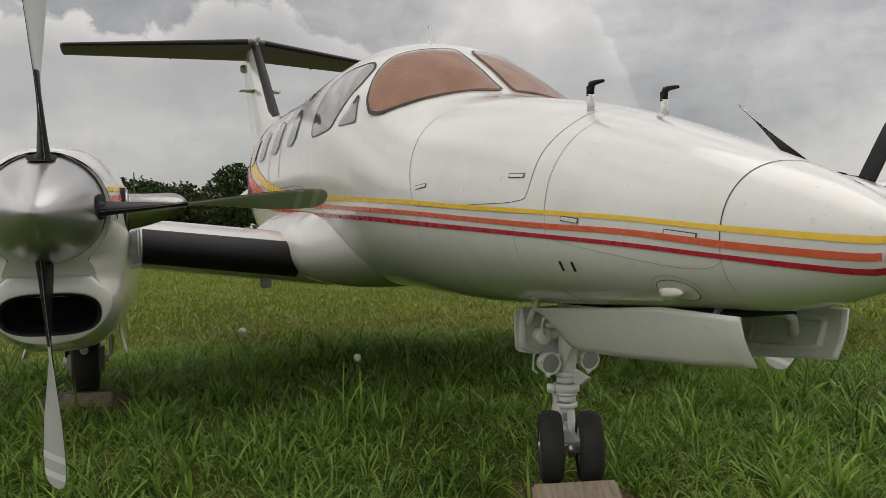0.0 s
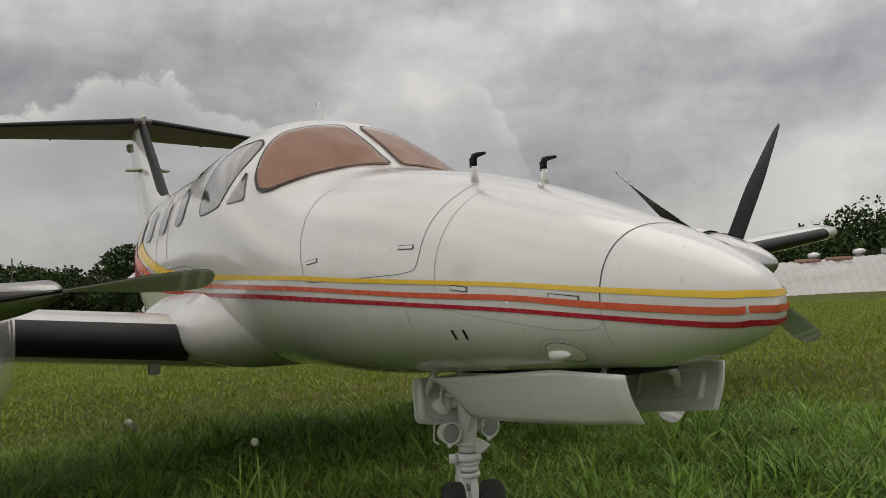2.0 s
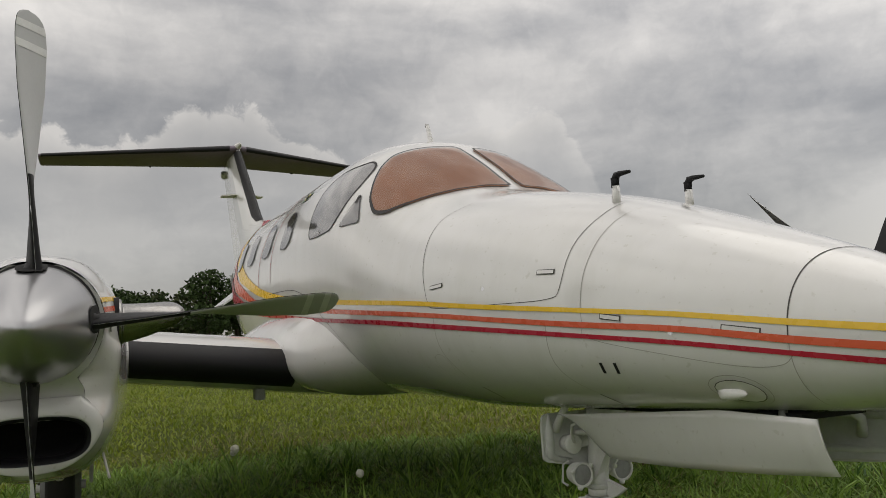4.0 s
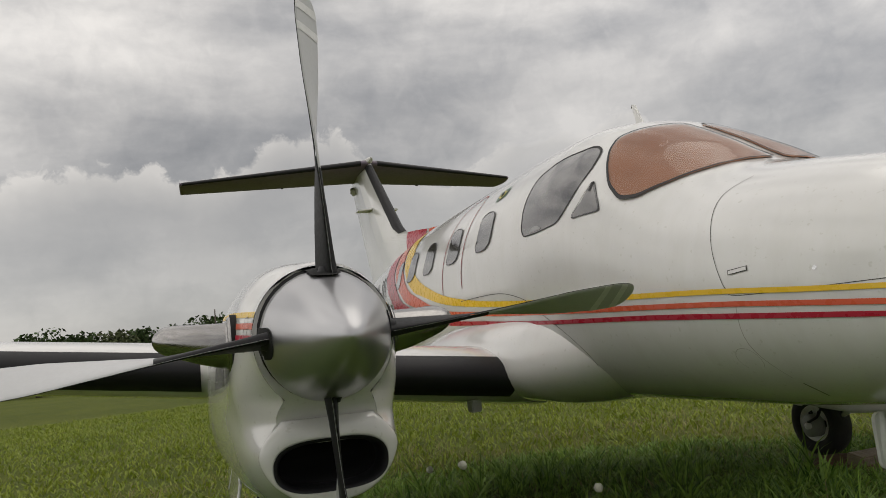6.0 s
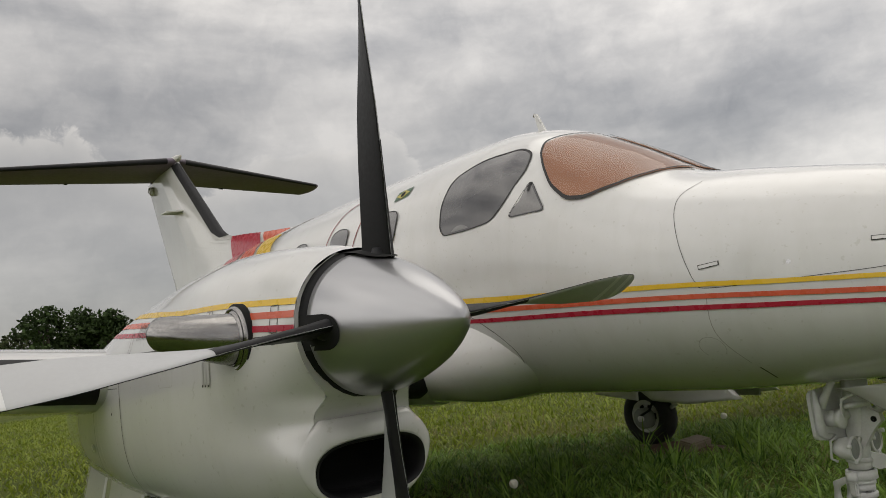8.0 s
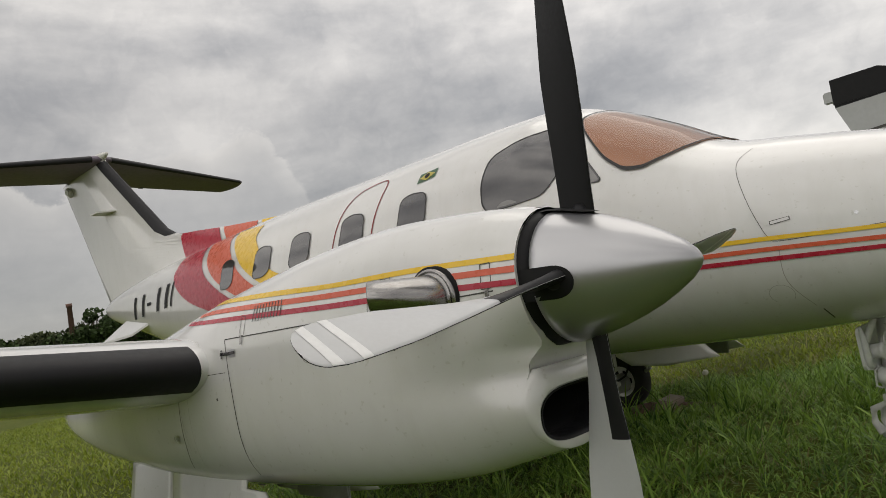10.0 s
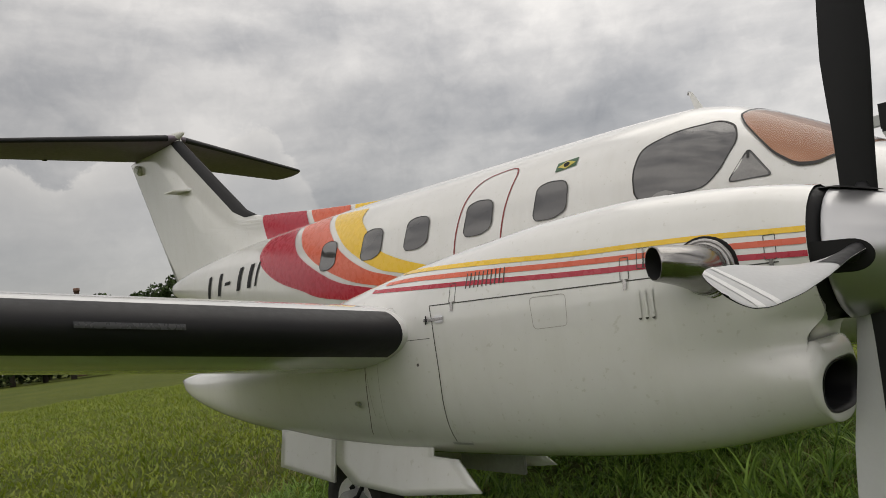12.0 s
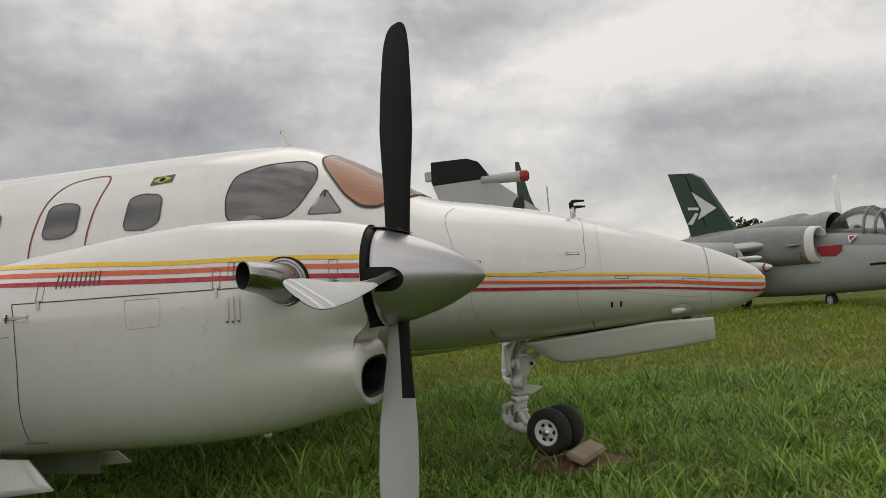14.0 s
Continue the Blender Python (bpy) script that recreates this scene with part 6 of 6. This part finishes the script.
JET = [(0.0, 1.35, 1.35, 1.35, 0.0), (-0.3, 1.52, 1.18, 1.36, 0.17), (-1.0, 1.78, 0.95, 1.4, 0.36), (-2.0, 2.02, 0.74, 1.45, 0.52), (-3.2, 2.22, 0.64, 1.5, 0.62), (-4.5, 2.32, 0.6, 1.55, 0.68),
       (-6.0, 2.6, 0.57, 1.6, 0.72), (-7.5, 2.7, 0.58, 1.65, 0.74), (-9.0, 2.78, 0.7, 1.75, 0.68), (-10.5, 2.76, 1.0, 1.88, 0.55), (-12.0, 2.6, 1.4, 1.95, 0.42), (-12.9, 2.45, 1.6, 2.0, 0.36)]


def jet_point(x, a):
    top, bot, mid, half = spline(JET, x)
    c, s = -math.cos(radians(a)), math.sin(radians(a))
    up = (top - mid) if c > 0 else (mid - bot)
    return Vector((x, -half * math.copysign(abs(s) ** 0.85, s), mid + up * math.copysign(abs(c) ** 0.85, c)))


def flat_fin(name, outline, mat, parent, thick, label="", y=0.0):
    return plate(name, outline, mat, parent, thick, lambda u, v, w: Vector((u, y + w, v)), label)


def strike_jet(at, fin_mat, label):
    t = thing("strike_jet", label, "jet aircraft", at=at)
    xs_ = [0, -0.05, -0.15] + list(np.arange(-0.3, -12.9, -0.3)) + [-12.9]
    low = [[jet_point(x, a) for a in range(-112, 113, 8)] for x in xs_]
    high = [[jet_point(x, a) for a in range(112, 249, 8)] for x in xs_]
    sheet("lower_fuselage", low, JET_PALE, t, label="pale grey lower fuselage")
    sheet("upper_fuselage", high, JET_GREY, t, label="dark grey upper fuselage")
    # canopy
    rows = []
    for k in range(15):
        f = k / 14
        x = -2.0 - 2.2 * f
        h = 0.68 * math.sin(math.pi * (0.06 + 0.86 * f)) ** 0.7
        rows.append([Vector((x, -0.36 * math.cos(radians(a)), 2.0 + 0.2 * f + h * math.sin(radians(a)))) for a in range(0, 181, 12)])
    can = sheet("canopy", rows, CANOPY, t, label="cloudy bubble canopy")
    for x, h in ((-2.55, 0.56), (-2.9, 0.68)):
        tube("canopy_frame", [(x, -0.36 * math.cos(radians(a)), 2.05 + h * math.sin(radians(a))) for a in range(0, 181, 15)], 0.04, JET_GREY, can, segs=6)
    rows = [[Vector((x, -r * math.cos(radians(a)), 2.25 + hz * math.sin(radians(a)))) for a in range(0, 181, 12)] for x, r, hz in ((-4.1, 0.38, 0.5), (-4.4, 0.42, 0.56), (-4.8, 0.43, 0.54), (-5.2, 0.44, 0.54), (-5.25, 0.48, 0.62), (-5.4, 0.48, 0.64), (-6.4, 0.42, 0.6), (-7.5, 0.36, 0.53), (-8.8, 0.25, 0.5))]
    sheet("spine", rows, JET_GREY, t, label="dark grey fabric-wrapped spine")
    for s in (-1, 1):
        # engine intake trunk with a pale lip
        rows = []
        for x, hw, hz, zc in ((-4.15, 0.24, 0.47, 1.93), (-4.35, 0.3, 0.5, 1.94), (-5.5, 0.36, 0.56, 2.0), (-7.0, 0.36, 0.6, 2.06), (-9.0, 0.3, 0.5, 2.1), (-10.5, 0.12, 0.4, 2.12)):
            rows.append([Vector((x, s * (0.62 + hw * math.cos(a)), zc + hz * math.copysign(abs(math.sin(a)) ** 0.8, math.sin(a)))) for a in np.linspace(0, 2 * math.pi, 24, endpoint=False)])
        tr = sheet("intake_trunk", rows, JET_PALE if s > 0 else JET_GREY, t, close_v=True, label="side intake trunk")
        rim = [[Vector((x, s * (0.62 + hw * math.cos(a)), 1.93 + hz * math.copysign(abs(math.sin(a)) ** 0.8, math.sin(a)))) for a in np.linspace(0, 2 * math.pi, 24, endpoint=False)] for x, hw, hz in ((-4.32, 0.302, 0.505), (-4.08, 0.26, 0.48), (-4.06, 0.22, 0.43), (-4.4, 0.2, 0.4))]
        sheet("intake_lip", rim, JET_WHITE, tr, close_v=True, label="pale intake lip")
        rr = []
        for y, x0, c in ((0.85, -5.7, 3.6), (2.0, -6.6, 3.0), (3.2, -7.6, 2.3), (4.0, -8.3, 1.8)):
            rr.append([Vector((x0 - u * u * c, s * y, 2.12 - 0.05 * y + aerofoil(u * u, u >= 0) * c * 0.5)) for u in us])
        wg = sheet("jet_wing", rr, JET_PALE, t, caps=(False, True), label="swept shoulder wing")
        tank = revolve("drop_tank", [(0, 0.0), (-0.05, 0.05), (-0.3, 0.13), (-0.8, 0.18), (-2.0, 0.18), (-3.0, 0.1), (-3.3, 0.02)], JET_WHITE, t, axis="X", at=(-5.2, s * 1.25, 1.45), segs=18, label="grey drop tank with red band")
        revolve("tank_band", [(-0.2, 0.105), (-0.26, 0.123)], JET_RED, tank, axis="X", at=(-5.2, s * 1.25, 1.45), segs=18)
        mis = revolve("wingtip_missile", [(0, 0.0), (-0.1, 0.05), (-0.3, 0.075), (-2.6, 0.075), (-2.65, 0.0)], JET_WHITE, t, axis="X", at=(-5.0, s * 1.7, 1.72), segs=12, label="white wingtip missile")
        flat_fin("missile_fin", [(-5.75, 1.76), (-5.95, 2.0), (-6.05, 2.0), (-6.0, 1.76)], JET_WHITE, mis, 0.015, y=s * 1.7)
        block("pylon", (0.9, 0.06, 0.4), (-6.9, s * 1.7, 1.88), JET_PALE, wg, 0.01)
        plate("jet_tailplane", [(-10.9, 0.3), (-12.2, 2.0), (-12.8, 2.0), (-12.6, 0.3)], JET_PALE, t, 0.07, lambda u, v, w, s=s: Vector((u, s * v, 2.15 + w)))
        plate("intake_cover_tag", [(-4.16, 1.87), (-3.35, 1.85), (-3.37, 1.7), (-3.58, 1.58), (-4.05, 1.6), (-4.17, 1.76)], JET_RED, t, 0.03, lambda u, v, w, s=s: Vector((u, s * (0.64 + 0.02 * (-3.4 - u)) + w, v)), "red fabric cover panel")
        plate("warning_triangle", [(-3.26, 2.07), (-2.93, 2.06), (-3.12, 1.86)], JET_WHITE, t, 0.012, lambda u, v, w, s=s: Vector((u, s * (0.5 + (2.07 - v) * 0.55) + w, v)))
        plate("warning_mark", [(-3.19, 2.04), (-3.01, 2.035), (-3.115, 1.92)], JET_RED, t, 0.014, lambda u, v, w, s=s: Vector((u, s * (0.508 + (2.07 - v) * 0.55) + w, v)))
        block("side_slot", (0.05, 0.02, 0.22), (-4.47, s * 0.935, 1.66), JET_RED, t, 0.004)
        tube("side_scoop", [(-4.95, s * 0.96, 1.97), (-4.7, s * 0.985, 1.97), (-4.4, s * 0.95, 1.97)], [0.01, 0.045, 0.01], JET_GREY, t, segs=8)
        tube("gun_port", [(-2.6, s * 0.57, 1.3), (-1.95, s * 0.52, 1.3)], 0.03, BLACK, t, segs=8)
        wheel("tyre", (-9.2, s * 0.8, 0.46), 0.26, 0.18, t)
        tube("main_leg", [(-9.2, s * 0.75, 0.46), (-9.1, s * 0.55, 1.3)], 0.06, JET_WHITE, t, segs=8)
    wheel("tyre", (-4.58, 0, 0.44), 0.19, 0.14, t)
    tube("nose_leg", [(-4.58, 0.1, 0.44), (-4.5, 0.05, 1.1)], 0.05, JET_WHITE, t, segs=8)
    fin_ = flat_fin("jet_fin", [(-8.2, 2.75), (-9.75, 4.68), (-10.3, 4.95), (-11.67, 5.17), (-10.72, 3.1), (-10.6, 2.6)], fin_mat, t, 0.12, "swept dark tail fin")
    for s in (-1, 1):
        flat_fin("fin_emblem", [(-10.31, 4.29), (-9.02, 3.56), (-10.1, 3.3), (-9.85, 3.62), (-9.95, 3.75)], JET_WHITE, fin_, 0.01, "pale emblem on the fin", y=s * 0.066)
        flat_fin("fin_emblem", [(-10.63, 3.8), (-10.0, 3.71), (-10.0, 3.62), (-10.61, 3.7)], JET_WHITE, fin_, 0.01, y=s * 0.066)
        flat_fin("fin_emblem", [(-10.74, 3.21), (-10.44, 3.17), (-10.05, 3.5), (-10.2, 3.55)], JET_WHITE, fin_, 0.01, y=s * 0.066)
        flat_fin("rudder_gap", [(-10.62, 4.9), (-10.57, 4.9), (-9.65, 3.0), (-9.7, 3.0)], BLACK, fin_, 0.008, y=s * 0.066)
    tube("fin_probe", [(-10.9, 0.0, 4.75), (-10.3, 0.06, 4.66), (-9.9, 0.07, 4.62)], 0.025, JET_WHITE, fin_, segs=6)
    t.rotation_euler = (0, 0, radians(-63))
    return t


strike_jet((6.92, 11.9, 0.0), JET_GREEN, "grey strike jet with dark green tail fin on the grass")


def fighter_tail():
    t = thing("delta_jet", "pale grey delta jet with a black-tipped tail fin", "jet aircraft", at=(0, 16, 0.0))
    rows = []
    for x, r, zc in ((2.5, 0.3, 1.9), (1.0, 0.5, 1.85), (-1, 0.62, 1.8), (-4, 0.65, 1.8), (-6.4, 0.55, 1.85), (-7.0, 0.45, 1.9)):
        rows.append([Vector((x, r * math.cos(a), zc + r * math.sin(a))) for a in np.linspace(0, 2 * math.pi, 20, endpoint=False)])
    sheet("fuselage", rows, JET_PALE, t, close_v=True, caps=(True, True))
    f = flat_fin("jet_fin", [(-1.6, 2.2), (-2.7, 3.65), (-4.05, 4.75), (-5.85, 4.7), (-5.35, 3.3), (-5.1, 2.3)], JET_PALE, t, 0.14, "pale grey swept tail fin")
    for s in (-1, 1):
        flat_fin("fin_tip_paint", [(-4.1, 4.77), (-4.45, 5.3), (-4.75, 5.42), (-5.85, 5.42), (-5.87, 4.78)], BLACK, f, 0.016, y=s * 0.066)
        flat_fin("roundel", [(-3.1 + 0.28 * math.cos(k * 0.45), 2.95 + 0.36 * math.sin(k * 0.45)) for k in range(14)], BLACK, f, 0.008, y=s * 0.075)
        flat_fin("rudder_gap", [(-5.45, 3.95), (-4.45, 4.02), (-4.42, 3.92), (-4.65, 3.6), (-4.4, 3.2), (-4.47, 3.2), (-4.73, 3.6), (-4.5, 3.94), (-5.45, 3.9)], SEAM, f, 0.008, y=s * 0.075)
    flat_fin("fin_tip", [(-4.05, 4.75), (-4.4, 5.27), (-4.75, 5.4), (-5.85, 5.4), (-5.85, 4.7)], BLACK, f, 0.12, "black painted fin tip")
    pod = revolve("fin_pod", [(-0.2, 0.0), (-0.15, 0.13), (0.9, 0.16), (1.0, 0.16)], JET_PALE, f, axis="X", at=(-4.2, 0, 4.72), segs=14, label="warning receiver pod")
    revolve("pod_cap", [(1.0, 0.165), (1.2, 0.165), (1.26, 0.1), (1.27, 0.0)], JET_RED, pod, axis="X", at=(-4.2, 0, 4.72), segs=14, label="red pod cap")
    block("fin_lamp", (0.25, 0.12, 0.3), (-5.95, 0, 5.0), JET_PALE, f, 0.03)
    plate("delta_wing", [(1.0, 0), (-5.5, 4.2), (-6.0, 4.2), (-6.2, -4.2), (-5.5, -4.2)], JET_PALE, t, 0.1, lambda u, v, w: Vector((u, v, 1.6 + w)))
    for x, y in ((1.0, 0.0), (-4.0, 1.6), (-4.0, -1.6)):
        wheel("tyre", (x, y, 0.3), 0.3, 0.2, t)
        tube("leg", [(x, y, 0.3), (x, y * 0.8, 1.5)], 0.06, JET_WHITE, t, segs=8)


fighter_tail()


def far_tail():
    """A third parked jet: its slim dark fin shows over the hood."""
    t = thing("dark_tailed_jet", "distant jet with a slim dark tail fin", "jet aircraft", at=(-3.6, 32, 0))
    rows = []
    for x, r in ((5, 0.2), (3, 0.6), (-2, 0.7), (-5, 0.5)):
        rows.append([Vector((x, r * math.cos(a), 1.9 + r * math.sin(a))) for a in np.linspace(0, 2 * math.pi, 16, endpoint=False)])
    sheet("fuselage", rows, JET_PALE, t, close_v=True, caps=(True, True))
    flat_fin("jet_fin", [(-1.1, 8.0), (-1.3, 8.0), (-1.35, 2.2), (0.8, 2.2), (-0.7, 6.2)], JET_GREEN, t, 0.14, "slim dark green fin")
    for x in (2.5, -2.5):
        tube("leg", [(x, 0, -0.05), (x, 0, 1.4)], 0.1, JET_WHITE, t, segs=8)


far_tail()


def mast(at, height, radius, mat, label, band=None):
    t = thing("mast", label, "mast", at=at)
    tube("pole", [(0, 0, -0.3), (0, 0, height)], [radius, radius * 0.7], mat, t, segs=8)
    return t


mast((-3.4, 32, 0), 6.6, 0.06, JET_PALE, "thin pale metal pole behind the jets")
mast((10.6, 34, 0), 5.9, 0.16, JET_WHITE, "white pole with a pointed tip behind the jets")
mast(bearing(179.6, 90, 0), 8.2, 0.1, BARK, "thin lone pole among the trees")


def chimney(at, height):
    t = thing("chimney_stack", "tall slim brick chimney among the trees", "chimney", at=at)
    brick = material("old_brick", (0.22, 0.13, 0.10), 0.85, vary=0.7, scale=2)
    revolve("shaft", [(-0.4, 0.5), (height * 0.96, 0.32), (height * 0.96, 0.4), (height, 0.4), (height, 0.26)], brick, t, axis="Z", segs=14)
    revolve("flue", [(height - 0.01, 0.27), (height - 0.02, 0.001)], VOID, t, axis="Z", segs=14)


chimney(bearing(161.5, 108, 0), 11.6)

# ---------------------------------------------------------------- information board close to the path


def info_board():
    t = thing("information_board", "tilted white information board with a dark blue border", "sign", at=(0.715, -1.966, 0.2))
    blue = material("board_blue", (0.008, 0.011, 0.045), 0.35)
    white = material("board_white", (0.75, 0.75, 0.73), 0.35, vary=0.2, scale=5)
    m = pose(0, 0, 0.62, 0, 0, 10) @ pose(0, 0, 0, 0, 50, 0)
    def lay(u, v, w):
        return m @ Vector((-v, u, w))
    o = rounded([(-0.34, -0.2), (0.17, -0.2), (0.17, 0.2), (-0.34, 0.2)], 0.2, 5)
    plate("panel", [tuple(p) for p in o], white, t, 0.006, lay, "white board with rounded corners")
    plate("border", [tuple(p) for p in rounded([(-0.336, -0.196), (0.166, -0.196), (0.166, 0.196), (-0.336, 0.196)], 0.2, 5)], blue, t, 0.004, lambda u, v, w: lay(u, v, w + 0.004), "dark navy border")
    plate("panel_face", [tuple(p) for p in rounded([(-0.305, -0.165), (0.135, -0.165), (0.135, 0.165), (-0.305, 0.165)], 0.16, 5)], white, t, 0.004, lambda u, v, w: lay(u, v, w + 0.007), "white board face")
    for u in (-0.25, 0.1):
        tube("post", [m @ Vector((0.0, u, -0.02)), tuple((m @ Vector((0, u, 0))).xy) + (-0.4,)], 0.016, STEEL, t, segs=10)


info_board()
